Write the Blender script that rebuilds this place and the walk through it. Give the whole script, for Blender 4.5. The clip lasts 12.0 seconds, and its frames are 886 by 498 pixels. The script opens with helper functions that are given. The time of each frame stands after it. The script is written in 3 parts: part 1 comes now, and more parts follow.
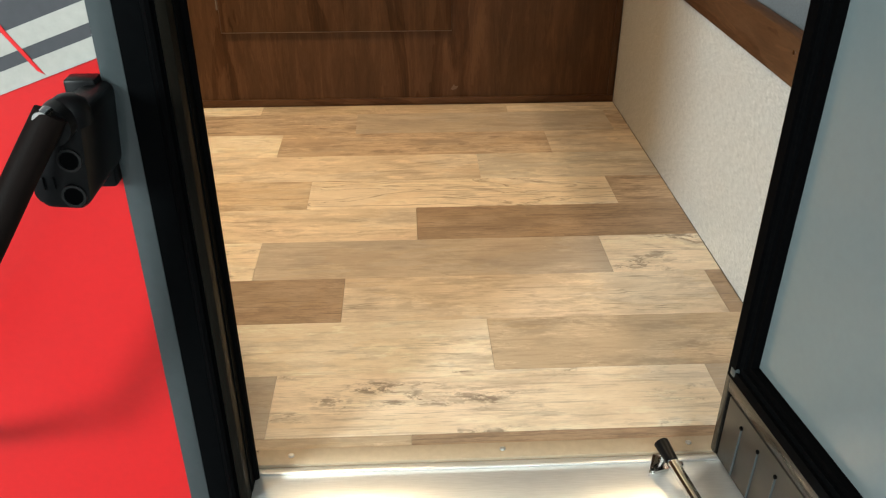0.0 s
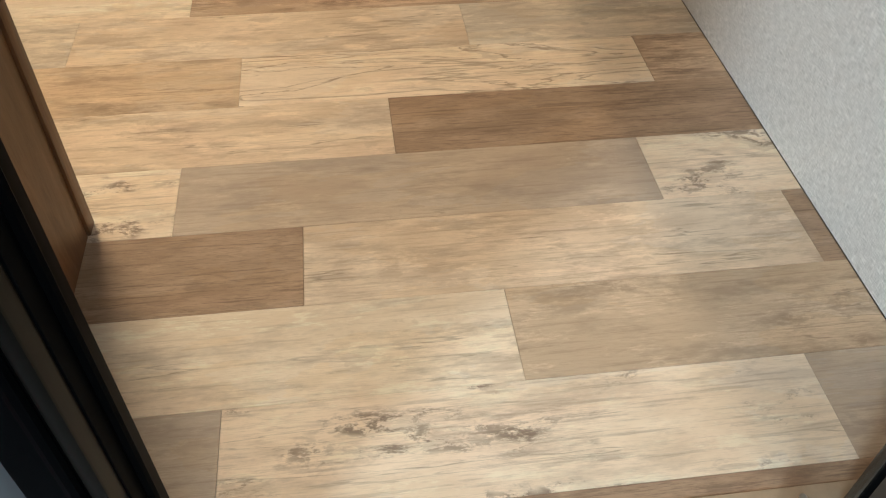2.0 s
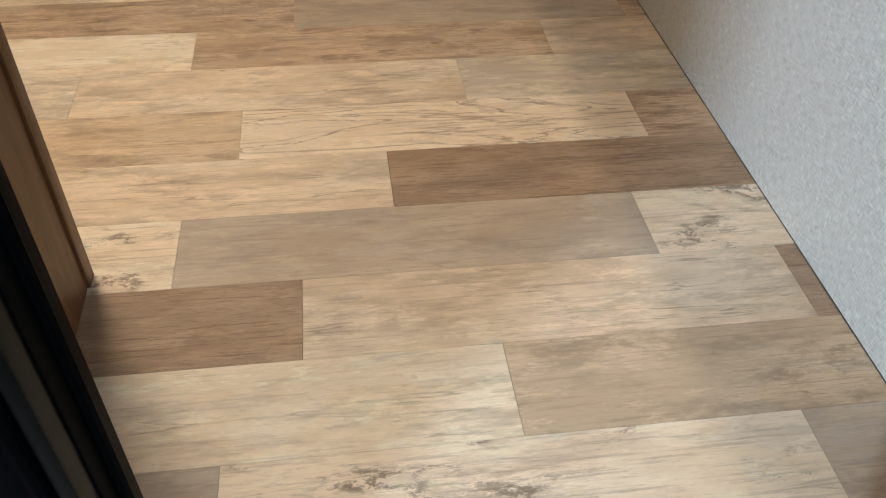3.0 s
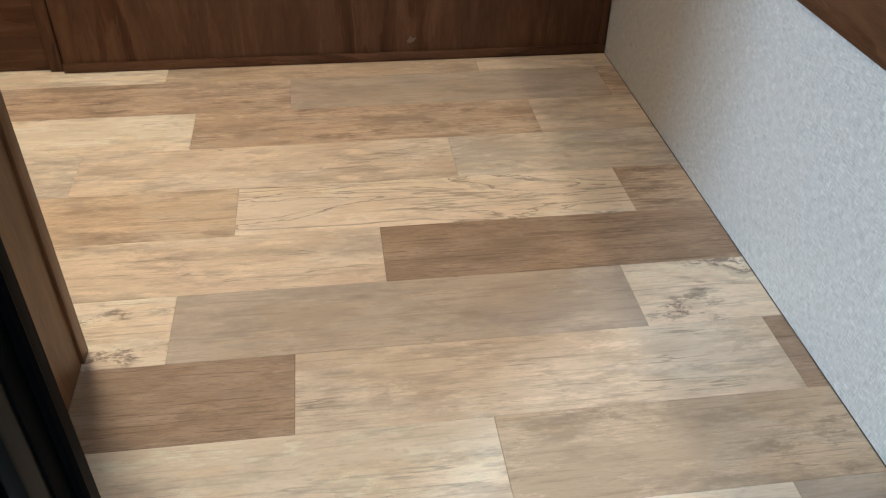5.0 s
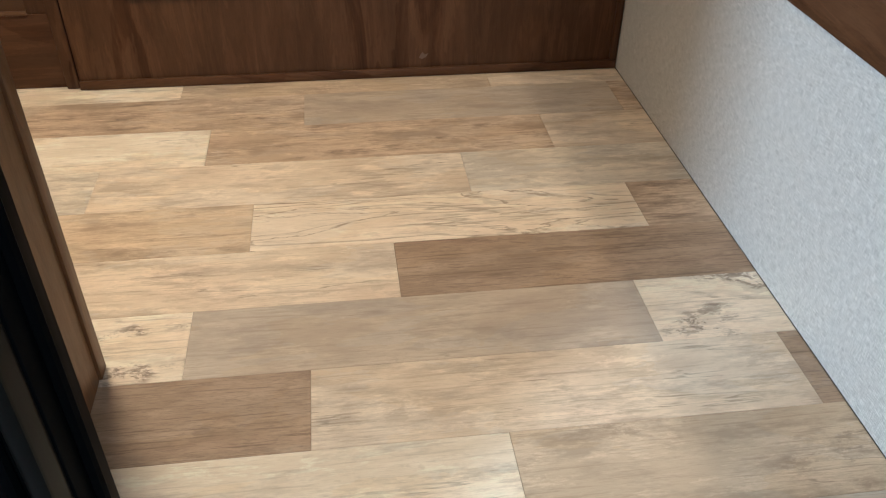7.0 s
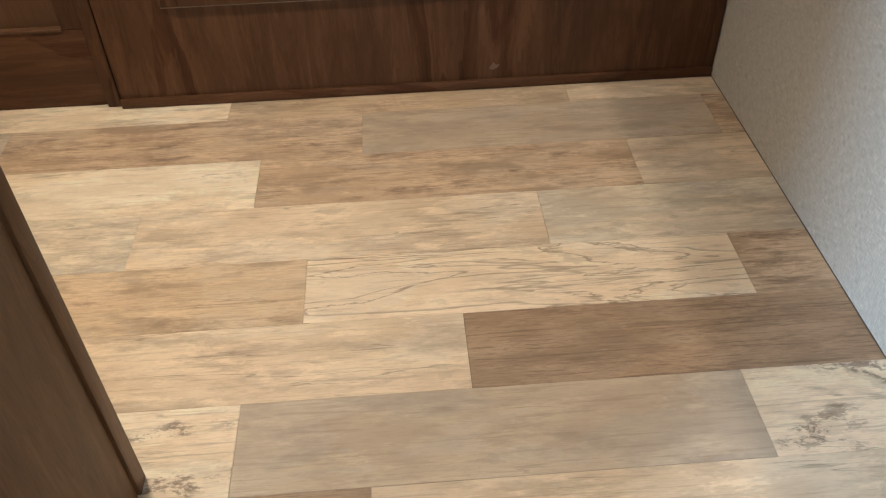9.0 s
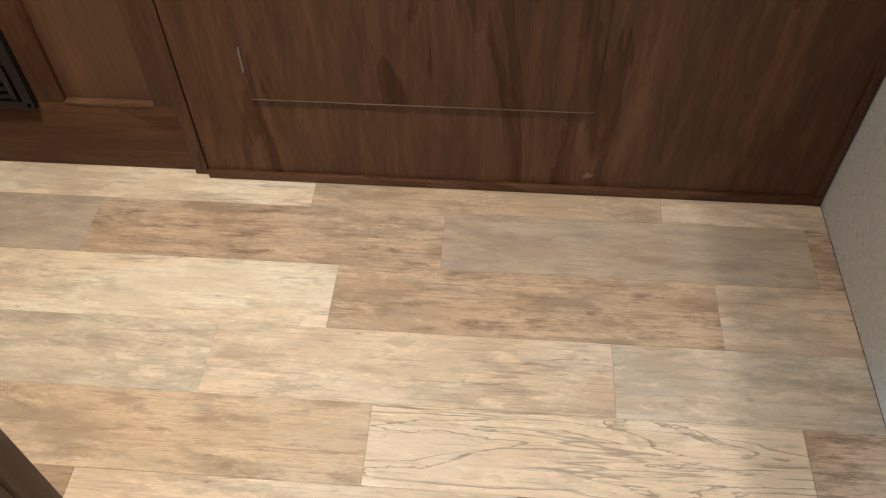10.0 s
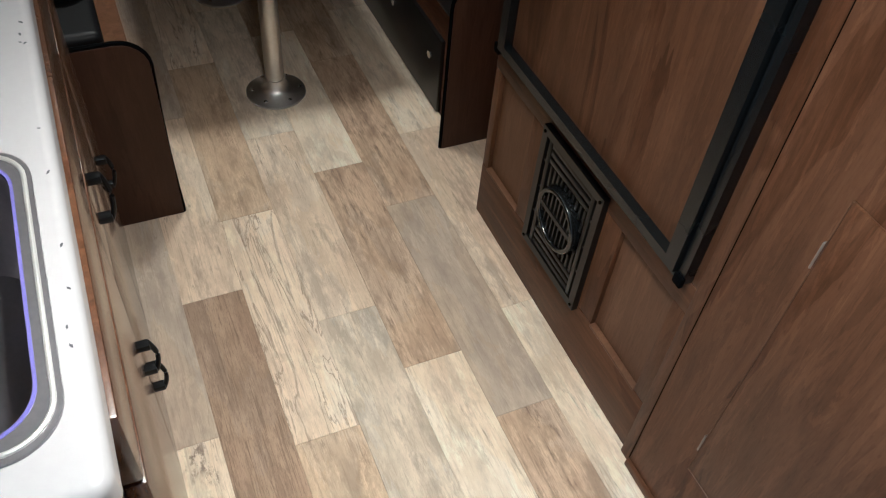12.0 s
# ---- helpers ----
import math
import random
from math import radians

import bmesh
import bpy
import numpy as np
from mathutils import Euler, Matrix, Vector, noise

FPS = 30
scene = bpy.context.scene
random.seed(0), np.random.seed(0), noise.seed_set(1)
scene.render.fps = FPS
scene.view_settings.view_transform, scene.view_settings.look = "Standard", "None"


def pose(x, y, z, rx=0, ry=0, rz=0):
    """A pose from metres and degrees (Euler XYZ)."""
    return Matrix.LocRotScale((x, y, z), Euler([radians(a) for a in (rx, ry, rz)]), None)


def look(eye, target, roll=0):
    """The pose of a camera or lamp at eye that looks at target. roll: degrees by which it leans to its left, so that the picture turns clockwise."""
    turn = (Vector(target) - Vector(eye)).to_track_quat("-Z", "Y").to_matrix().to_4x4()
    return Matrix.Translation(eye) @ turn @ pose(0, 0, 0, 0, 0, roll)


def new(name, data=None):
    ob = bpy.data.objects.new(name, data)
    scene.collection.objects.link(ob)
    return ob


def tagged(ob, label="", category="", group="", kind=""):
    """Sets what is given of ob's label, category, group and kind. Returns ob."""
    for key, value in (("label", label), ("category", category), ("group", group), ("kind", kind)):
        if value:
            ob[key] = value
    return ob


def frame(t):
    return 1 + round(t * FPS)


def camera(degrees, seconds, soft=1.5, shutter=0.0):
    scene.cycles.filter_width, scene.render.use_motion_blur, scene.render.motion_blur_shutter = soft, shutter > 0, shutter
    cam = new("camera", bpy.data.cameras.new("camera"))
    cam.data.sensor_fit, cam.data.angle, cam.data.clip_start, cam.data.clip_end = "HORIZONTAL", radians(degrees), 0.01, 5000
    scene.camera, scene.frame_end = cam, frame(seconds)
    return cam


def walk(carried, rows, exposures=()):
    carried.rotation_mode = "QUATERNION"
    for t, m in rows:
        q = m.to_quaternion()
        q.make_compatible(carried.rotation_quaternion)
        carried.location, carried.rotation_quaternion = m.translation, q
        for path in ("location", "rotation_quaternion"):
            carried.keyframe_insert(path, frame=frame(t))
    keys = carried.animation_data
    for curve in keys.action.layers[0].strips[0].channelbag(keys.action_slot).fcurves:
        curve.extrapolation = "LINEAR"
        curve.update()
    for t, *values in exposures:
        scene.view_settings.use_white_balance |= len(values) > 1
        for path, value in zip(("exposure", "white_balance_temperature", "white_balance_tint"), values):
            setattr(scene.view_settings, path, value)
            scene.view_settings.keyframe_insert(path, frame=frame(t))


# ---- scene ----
cam = camera(56.6, 12.0, 1.2)
PATH = [
    (0, (-0.021, -0.792, 0.879), (0.064, 0.932, -0.132), 0.1),
    (0.5, (-0.082, -0.572, 0.897), (0.084, 1.01, -0.315), -0.5),
    (1, (-0.071, -0.437, 0.879), (0.155, 1.07, -0.415), -0.5),
    (1.5, (-0.054, -0.309, 0.85), (0.17, 1.132, -0.518), 0.8),
    (2, (-0.066, -0.265, 0.836), (0.131, 1.109, -0.604), 1.3),
    (2.5, (-0.073, -0.255, 0.834), (0.126, 1.127, -0.597), 1.2),
    (3, (-0.077, -0.259, 0.854), (0.15, 1.184, -0.512), 2.1),
    (5, (-0.07, -0.275, 0.867), (0.175, 1.284, -0.362), 1.7),
    (5.5, (-0.077, -0.278, 0.882), (0.17, 1.306, -0.314), 2.1),
    (6, (-0.08, -0.277, 0.873), (0.165, 1.305, -0.327), 2.2),
    (6.5, (-0.08, -0.276, 0.873), (0.152, 1.297, -0.34), 1.5),
    (8.5, (-0.075, -0.27, 0.896), (0.144, 1.338, -0.273), 0.6),
    (9, (-0.077, 0.003, 0.943), (0.003, 1.491, -0.392), -1.6),
    (9.5, (-0.062, 0.227, 1.149), (-0.113, 1.538, -0.36), -0.8),
    (10, (-0.062, 0.36, 1.26), (-0.178, 1.633, -0.278), -1.1),
    (10.5, (-0.036, 0.406, 1.418), (-0.217, 1.671, -0.121), 0.0),
    (11, (-0.02, 0.528, 1.443), (-0.698, 1.611, -0.096), -0.7),
    (11.3, (0.004, 0.617, 1.519), (-0.835, 1.487, -0.074), 1.6),
    (11.5, (-0.003, 0.64, 1.585), (-0.902, 1.419, -0.023), 2.5),
    (11.8, (-0.039, 0.686, 1.631), (-1.14, 1.39, 0.117), 5.1),
    (12, (-0.071, 0.738, 1.657), (-1.263, 1.364, 0.178), 6.1),
]
EXPOSURES = [(0.0, -0.15, 6500, 5), (1.0, -0.28, 6200, 5), (2.5, -0.36, 5550, 6), (5.0, -0.28, 5200, 6), (5.5, -0.23, 5200, 6), (8.5, -0.17, 5200, 5), (9.0, -0.22, 5300, 5), (9.5, -0.27, 5250, 6), (10.0, 0.0, 4950, 5), (10.5, 0.38, 4650, 5), (11.0, 0.45, 4450, 2), (11.5, 0.22, 4350, 1), (12.0, 0.23, 4350, 3)]
walk(cam, [(t, look(eye, target, roll)) for t, eye, target, roll in PATH], EXPOSURES)


# ---- light ----
world = bpy.data.worlds.new("world")
scene.world = world
world.use_nodes = True
world.node_tree.nodes["Background"].inputs[0].default_value = (0.8, 0.9, 1.0, 1)
world.node_tree.nodes["Background"].inputs[1].default_value = 0.05


def area_lamp(name, eye, target, w, h, watts, colour, spread=180):
    data = bpy.data.lights.new(name, "AREA")
    data.shape, data.size, data.size_y, data.energy, data.color = "RECTANGLE", w, h, watts, colour
    data.spread = radians(spread)
    ob = new(name, data)
    ob.matrix_world = look(eye, target)
    return ob


WARM, COOL = (1.0, 0.735, 0.455), (0.87, 0.975, 1.0)
CABIN_LAMPS = [(-0.60, 1.00), (1.27, 0.92), (-2.2, 1.1)]
CABIN_WATTS = [13.2, 8.4, 5.4]
# Stand-ins for the hall's unseen lights; the last three are added fill.
HALL_LAMPS = [(-5.0, -5.4), (1.2, -4.0), (3.4, -5.4), (0.6, -7.4)]
HALL_WATTS = [700, 62, 20, 50]
HALL_WIDTHS = [1.2, 2.0, 2.0, 2.0]
for (lx, ly), watts in zip(CABIN_LAMPS, CABIN_WATTS):
    area_lamp("cabin_lamp", (lx, ly, 1.925), (lx, ly, 0), 0.16, 0.16, watts, WARM, 105)
for (lx, ly), watts, lw in zip(HALL_LAMPS, HALL_WATTS, HALL_WIDTHS):
    area_lamp("hall_lamp", (lx, ly, 2.7), (0, 0, 0.4), lw, 1.6, watts, COOL)


# ---- materials ----
class Nodes:
    """A short way to write node materials."""

    def __init__(self, name, rough=0.5, metal=0.0):
        self.mat = bpy.data.materials.new(name)
        self.mat.use_nodes = True
        self.tree = self.mat.node_tree
        self.bsdf = self.tree.nodes["Principled BSDF"]
        self.bsdf.inputs["Roughness"].default_value = rough
        self.bsdf.inputs["Metallic"].default_value = metal
        self.coord = self.tree.nodes.new("ShaderNodeTexCoord")

    def node(self, kind, **values):
        n = self.tree.nodes.new(kind)
        for key, value in values.items():
            n.inputs[key.replace("_", " ")].default_value = value
        return n

    def link(self, a, b):
        self.tree.links.new(a, b)

    def place(self, scale, shuffle=False):
        m = self.node("ShaderNodeMapping", Scale=scale)
        self.link(self.coord.outputs["Object"], m.inputs["Vector"])
        if shuffle:
            info = self.tree.nodes.new("ShaderNodeObjectInfo")
            mul = self.node("ShaderNodeVectorMath")
            mul.operation = "MULTIPLY"
            mul.inputs[1].default_value = (37.0, 91.0, 53.0)
            comb = self.node("ShaderNodeCombineXYZ")
            for k in range(3):
                self.link(info.outputs["Random"], comb.inputs[k])
            self.link(comb.outputs[0], mul.inputs[0])
            self.link(mul.outputs[0], m.inputs["Location"])
        return m.outputs[0]

    def noise(self, vector, scale, detail=4.0, rough=0.55, distort=0.0):
        n = self.node("ShaderNodeTexNoise", Scale=scale, Detail=detail, Roughness=rough, Distortion=distort)
        self.link(vector, n.inputs["Vector"])
        return n.outputs["Fac"]

    def ramp(self, fac, *stops):
        r = self.tree.nodes.new("ShaderNodeValToRGB")
        while len(r.color_ramp.elements) < len(stops):
            r.color_ramp.elements.new(0.5)
        for e, (pos, col) in zip(r.color_ramp.elements, stops):
            e.position, e.color = pos, (*col, 1) if len(col) == 3 else col
        self.link(fac, r.inputs[0])
        return r.outputs[0]

    def mask(self, fac, lo, hi):
        return self.ramp(fac, (lo, (0, 0, 0)), (hi, (1, 1, 1)))

    def mix(self, fac, a, b, how="MIX"):
        m = self.tree.nodes.new("ShaderNodeMix")
        m.data_type, m.blend_type = "RGBA", how
        for socket, value in ((m.inputs[0], fac), (m.inputs[6], a), (m.inputs[7], b)):
            if isinstance(value, (int, float)):
                socket.default_value = value
            elif isinstance(value, tuple):
                socket.default_value = (*value, 1)
            else:
                self.link(value, socket)
        return m.outputs[2]

    def times(self, fac, k):
        m = self.node("ShaderNodeMath")
        m.operation = "MULTIPLY"
        m.inputs[1].default_value = k
        self.link(fac, m.inputs[0])
        return m.outputs[0]

    def colour(self, socket):
        self.link(socket, self.bsdf.inputs["Base Color"])

    def rough(self, fac, lo, hi):
        m = self.node("ShaderNodeMapRange", To_Min=lo, To_Max=hi)
        self.link(fac, m.inputs["Value"])
        self.link(m.outputs[0], self.bsdf.inputs["Roughness"])

    def bump(self, fac, strength, distance=0.001):
        b = self.node("ShaderNodeBump", Strength=strength, Distance=distance)
        self.link(fac, b.inputs["Height"])
        self.link(b.outputs[0], self.bsdf.inputs["Normal"])


def plank_vinyl(name, light, base, dark, smudge=0.3, cracks=0.3, grain=0.25, knots=0.0, veins=0.0, cloud=1.0):
    """Printed weathered-wood vinyl, grain along x."""
    n = Nodes(name, 0.42)
    half = tuple(0.5 * (u + v) for u, v in zip(base, dark))
    c = n.ramp(n.noise(n.place((4.5, 13.0, 1.0), True), 1.0, 8, 0.66, 0.0), (0.41, base), (0.59, light))
    wash = n.mask(n.noise(n.place((8.0, 30.0, 1.0), True), 1.0, 10, 0.76, 0.0), 0.53, 0.60)
    c = n.mix(n.times(wash, 0.70 * cloud), c, tuple(min(0.86, 1.13 * v) for v in light))
    shade = n.mask(n.noise(n.place((4.5, 16.0, 1.0), True), 1.3, 9, 0.70, 0.0), 0.50, 0.63)
    c = n.mix(n.times(shade, 0.8 * cloud), c, tuple(v * k for v, k in zip(base, (0.71, 0.705, 0.72))))
    hue = n.noise(n.place((2.2, 7.0, 1.0), True), 1.0, 5, 0.6, 0.4)
    c = n.mix(n.times(n.mask(hue, 0.50, 0.62), 0.8), c, (0.98, 0.945, 0.95), "MULTIPLY")
    c = n.mix(n.times(n.mask(hue, 0.48, 0.36), 0.8), c, (1.0, 0.965, 0.90), "MULTIPLY")
    g = n.noise(n.place((42.0, 560.0, 1.0), True), 1.0, 5, 0.68)
    c = n.mix(n.times(n.mask(g, 0.50, 0.64), 0.26 + 0.75 * grain), c, half)
    line = n.noise(n.place((7.0, 190.0, 1.0), True), 1.0, 7, 0.66, 0.0)
    c = n.mix(n.times(n.mask(line, 0.54, 0.63), 0.24 + 0.6 * grain), c, dark)
    where = n.mask(n.noise(n.place((4.2, 11.0, 1.0), True), 1.0, 5, 0.6, 0.1), 0.50 - 0.09 * smudge, 0.62 - 0.09 * smudge)
    blot = n.mask(n.noise(n.place((11.0, 58.0, 1.0), True), 1.0, 10, 0.74, 0.0), 0.535 - 0.03 * smudge, 0.63)
    c = n.mix(n.times(n.mix(1.0, blot, where, "MULTIPLY"), min(0.80, 0.18 + 0.62 * smudge)), c, dark)
    patch = n.mask(n.noise(n.place((9.0, 20.0, 1.0), True), 1.0, 5, 0.6, 0.3), 0.61, 0.63)
    c = n.mix(n.times(patch, 0.35), c, half)
    if cracks:
        w = n.noise(n.place((1.3, 24.0, 1.0), True), 1.0, 4, 0.5, 0.12)
        thin = n.ramp(w, (0.494, (0, 0, 0)), (0.4985, (1, 1, 1)), (0.503, (0, 0, 0)))
        gate = n.mask(n.noise(n.place((5.0, 9.0, 1.0), True), 1.0, 3, 0.5), 0.48, 0.56)
        c = n.mix(n.times(n.mix(1.0, thin, gate, "MULTIPLY"), min(1.0, 1.4 * cracks)), c, tuple(0.5 * v for v in dark))
    if knots:
        p = n.mask(n.noise(n.place((26.0, 60.0, 1.0), True), 1.0, 10, 0.78, 0.25), 0.49, 0.55)
        q = n.mask(n.noise(n.place((7.0, 17.0, 1.0), True), 1.0, 3, 0.5, 0.4), 0.545, 0.64)
        c = n.mix(n.times(n.mix(1.0, p, q, "MULTIPLY"), knots), c, tuple(0.8 * v for v in dark))
    if veins:
        w = n.noise(n.place((2.2, 13.0, 1.0), True), 1.0, 6, 0.58, 0.7)
        v1 = n.ramp(w, (0.456, (0, 0, 0)), (0.474, (1, 1, 1)), (0.482, (0, 0, 0)))
        w2 = n.noise(n.place((1.8, 19.0, 1.0), True), 1.0, 4, 0.5, 0.6)
        v2 = n.ramp(w2, (0.538, (0, 0, 0)), (0.55, (1, 1, 1)), (0.572, (0, 0, 0)))
        c = n.mix(n.times(v1, veins), c, dark)
        c = n.mix(n.times(v2, veins * 0.8), c, dark)
    n.colour(c)
    n.rough(n.mix(0.5, g, hue), 0.48, 0.64)
    n.bump(g, 0.22, 0.0005)
    return n.mat


PLANK = dict(
    white=plank_vinyl("plank_white", (0.84, 0.73, 0.58), (0.72, 0.60, 0.45), (0.31, 0.22, 0.145), 0.45, 0.5, 0.08, 0.15, cloud=0.9),
    pale=plank_vinyl("plank_pale", (0.74, 0.62, 0.475), (0.60, 0.48, 0.355), (0.29, 0.205, 0.135), 0.25, 0.6, 0.12),
    beige=plank_vinyl("plank_beige", (0.62, 0.485, 0.342), (0.50, 0.382, 0.260), (0.235, 0.155, 0.10), 0.45, 0.55, 0.16, 0.35),
    grey=plank_vinyl("plank_grey", (0.53, 0.440, 0.342), (0.43, 0.348, 0.270), (0.24, 0.176, 0.128), 0.1, 0.3, 0.12, cloud=0.7),
    cloud=plank_vinyl("plank_cloud_grey", (0.72, 0.635, 0.51), (0.50, 0.425, 0.335), (0.27, 0.205, 0.15), 0.12, 0.3, 0.05, cloud=0.9),
    streak=plank_vinyl("plank_streak", (0.62, 0.475, 0.338), (0.47, 0.348, 0.240), (0.185, 0.12, 0.078), 0.95, 0.5, 0.3, 0.2),
    brown=plank_vinyl("plank_brown", (0.42, 0.30, 0.205), (0.315, 0.218, 0.143), (0.135, 0.086, 0.055), 0.5, 0.25, 0.6, cloud=0.8),
    marble=plank_vinyl("plank_marble", (0.83, 0.705, 0.55), (0.73, 0.595, 0.445), (0.23, 0.152, 0.098), 0.12, 0.35, 0.1, 0.0, 0.8, cloud=0.7),
    spotted=plank_vinyl("plank_spotted", (0.84, 0.72, 0.57), (0.73, 0.60, 0.45), (0.22, 0.145, 0.10), 0.4, 0.5, 0.15, 0.8, cloud=0.7),
)


def wood(name, base, dark, light, axis="z", rough=0.42, coat=0.0):
    """Walnut-look laminate with grain along an axis."""
    n = Nodes(name, rough)

    def along(across, length):
        k = {"x": 0, "y": 1, "z": 2}[axis]
        return tuple(length if m == k else across for m in range(3))
    band = n.noise(n.place(along(6.0, 0.9)), 1.0, 4, 0.55, 0.9)
    big = n.noise(n.place(along(16, 2.2)), 1.0, 7, 0.66, 1.3)
    c = n.ramp(big, (0.36, tuple(0.45 * u + 0.55 * v for u, v in zip(dark, base))), (0.50, base), (0.66, tuple(0.6 * u + 0.4 * v for u, v in zip(base, light))))
    c = n.mix(n.times(n.mask(band, 0.50, 0.66), 0.55), c, dark)
    c = n.mix(n.times(n.mask(band, 0.45, 0.32), 0.30), c, light)
    sheen = n.noise(n.place(along(38, 3.4)), 1.0, 7, 0.68, 0.8)
    c = n.mix(n.times(n.mask(sheen, 0.54, 0.68), 0.20), c, light)
    c = n.mix(n.times(n.mask(sheen, 0.47, 0.35), 0.20), c, dark)
    f = n.noise(n.place(along(330, 34)), 1.0, 5, 0.68)
    c = n.mix(n.times(n.mask(f, 0.50, 0.70), 0.22), c, tuple(0.65 * v for v in dark))
    n.colour(c)
    n.rough(f, rough - 0.06, rough + 0.12)
    n.bump(f, 0.18, 0.0005)
    n.bsdf.inputs["Specular IOR Level"].default_value = 0.16
    n.bsdf.inputs["Coat Weight"].default_value = coat
    n.bsdf.inputs["Coat Roughness"].default_value = 0.25
    return n.mat


WALNUT = ((0.084, 0.0350, 0.0148), (0.0150, 0.0060, 0.0030), (0.185, 0.092, 0.045))
WOOD_Z = wood("walnut_upright", *WALNUT)
WOOD_X = wood("walnut_level", *WALNUT, "x")
WOOD_Y = wood("walnut_deep", *WALNUT, "y")
GLOSS_Z = wood("walnut_door", *WALNUT, "z", 0.2, 1.0)
OAK_Z = wood("brown_laminate_upright", (0.125, 0.062, 0.031), (0.065, 0.031, 0.016), (0.185, 0.10, 0.052))
# Dark brown laminate with its grazing reflection put into a brighter, warmer base.
GLARE_Z = wood("brown_laminate_with_glare", (0.150, 0.070, 0.029), (0.075, 0.033, 0.014), (0.205, 0.103, 0.045), "z", 0.45, 0.22)
DARK_Z = wood("dark_walnut", (0.042, 0.018, 0.0095), (0.020, 0.0085, 0.005), (0.072, 0.033, 0.018))


def plain(name, colour, rough, metal=0.0, grain=90.0, amount=0.12, bump=0.08, coat=0.0, ior=1.45, stretch=(1, 1, 1)):
    n = Nodes(name, rough, metal)
    f = n.noise(n.place(stretch), grain, 4, 0.6)
    g = n.noise(n.place((1, 1, 1)), 5.0, 3, 0.5)
    lo = tuple(v * (1 - amount) for v in colour)
    hi = tuple(min(1.0, v * (1 + amount)) for v in colour)
    c = n.mix(0.5, n.ramp(f, (0.3, lo), (0.7, hi)), n.ramp(g, (0.3, lo), (0.7, hi)))
    n.colour(c)
    n.rough(g, rough * 0.85, min(1.0, rough * 1.2))
    n.bump(f, bump, 0.0005)
    n.bsdf.inputs["Coat Weight"].default_value = coat
    n.bsdf.inputs["IOR"].default_value = ior
    return n.mat


def linen(name):
    """Woven-look off-white wall vinyl with fine crossed threads."""
    n = Nodes(name, 0.5)
    h = n.noise(n.place((1, 60, 900)), 1.0, 4, 0.65)
    v = n.noise(n.place((1, 900, 60)), 1.0, 4, 0.65)
    lo, hi = (0.36, 0.355, 0.34), (0.84, 0.825, 0.79)
    c = n.mix(0.5, n.ramp(h, (0.40, lo), (0.64, hi)), n.ramp(v, (0.40, lo), (0.64, hi)))
    n.colour(c)
    n.bump(n.mix(0.5, h, v), 0.3, 0.0008)
    return n.mat


LINEN = linen("linen_wall_vinyl")
RED = plain("red_gelcoat", (0.62, 0.008, 0.010), 0.45, coat=0.05, amount=0.05, bump=0.02)
BLACK = plain("black_paint", (0.0025, 0.0027, 0.003), 0.4, amount=0.2, bump=0.03, ior=1.04)
# Black jamb; its brown tint stands for floor light mirrored in it.
JAMB = plain("black_jamb_warm_tint", (0.006, 0.005, 0.0035), 0.34, amount=0.2, bump=0.03, ior=1.12)
RUBBER = plain("black_rubber", (0.002, 0.002, 0.0022), 0.55, ior=1.06)
GREYFRAME = plain("dark_grey_frame", (0.045, 0.055, 0.058), 0.3)
PLASTIC = plain("black_plastic", (0.004, 0.004, 0.0045), 0.36, ior=1.25)
FOAM = plain("dark_brown_foam", (0.007, 0.0045, 0.0038), 0.6, grain=260, amount=0.3, bump=0.25, ior=1.15)
OUTLET = plain("outlet_gloss_black", (0.0055, 0.006, 0.0065), 0.2, amount=0.1, bump=0.02, ior=1.75)
SLATE = plain("slate_black_gloss", (0.0055, 0.0065, 0.0072), 0.26)
VENTBLACK = plain("vent_black", (0.0055, 0.0055, 0.0055), 0.3, ior=1.4)
ALU = plain("brushed_aluminium", (0.86, 0.85, 0.83), 0.34, 0.65, grain=60, amount=0.14, stretch=(0.5, 9, 9))
CHROME = plain("chrome", (0.75, 0.74, 0.72), 0.15, 1.0, amount=0.04, bump=0.0)
STEEL = plain("satin_steel", (0.66, 0.65, 0.63), 0.38, 1.0, amount=0.1)
RIMSTEEL = plain("brushed_rim_steel", (0.25, 0.24, 0.26), 0.34, 0.7, grain=120, amount=0.1)
FILM = plain("sink_film", (0.22, 0.20, 0.62), 0.25, 0.3)
COUNTER = plain("white_counter", (0.41, 0.40, 0.41), 0.25, amount=0.03, bump=0.02)
TANEDGE = plain("tan_edge_band", (0.46, 0.37, 0.27), 0.45)
HINGE = plain("satin_nickel", (0.24, 0.205, 0.17), 0.45, 0.5)
# Pale tone for the painted hatch-edge highlight and for a real scuff.
GLINTSCUFF = plain("pale_glint_and_scuff", (0.17, 0.105, 0.065), 0.5)
TRIMTAN = plain("tan_trim", (0.46, 0.36, 0.25), 0.4)
FABRIC = plain("grey_fabric", (0.16, 0.18, 0.20), 0.9, grain=300, amount=0.3, bump=0.4)
DARKSEAT = plain("black_upholstery", (0.007, 0.007, 0.008), 0.5, grain=200, ior=1.3)
WALLPAINT = plain("cream_wall", (0.62, 0.58, 0.50), 0.6)
CEILPAINT = plain("white_ceiling", (0.75, 0.74, 0.71), 0.6)
CONCRETE = plain("grey_concrete", (0.30, 0.30, 0.30), 0.5, grain=12)
HALLWALL = plain("hall_wall", (0.24, 0.25, 0.26), 0.7)
DECALGREY = plain("decal_dark_grey", (0.065, 0.065, 0.072), 0.3)
DECALWHITE = plain("decal_white", (0.42, 0.40, 0.365), 0.3)
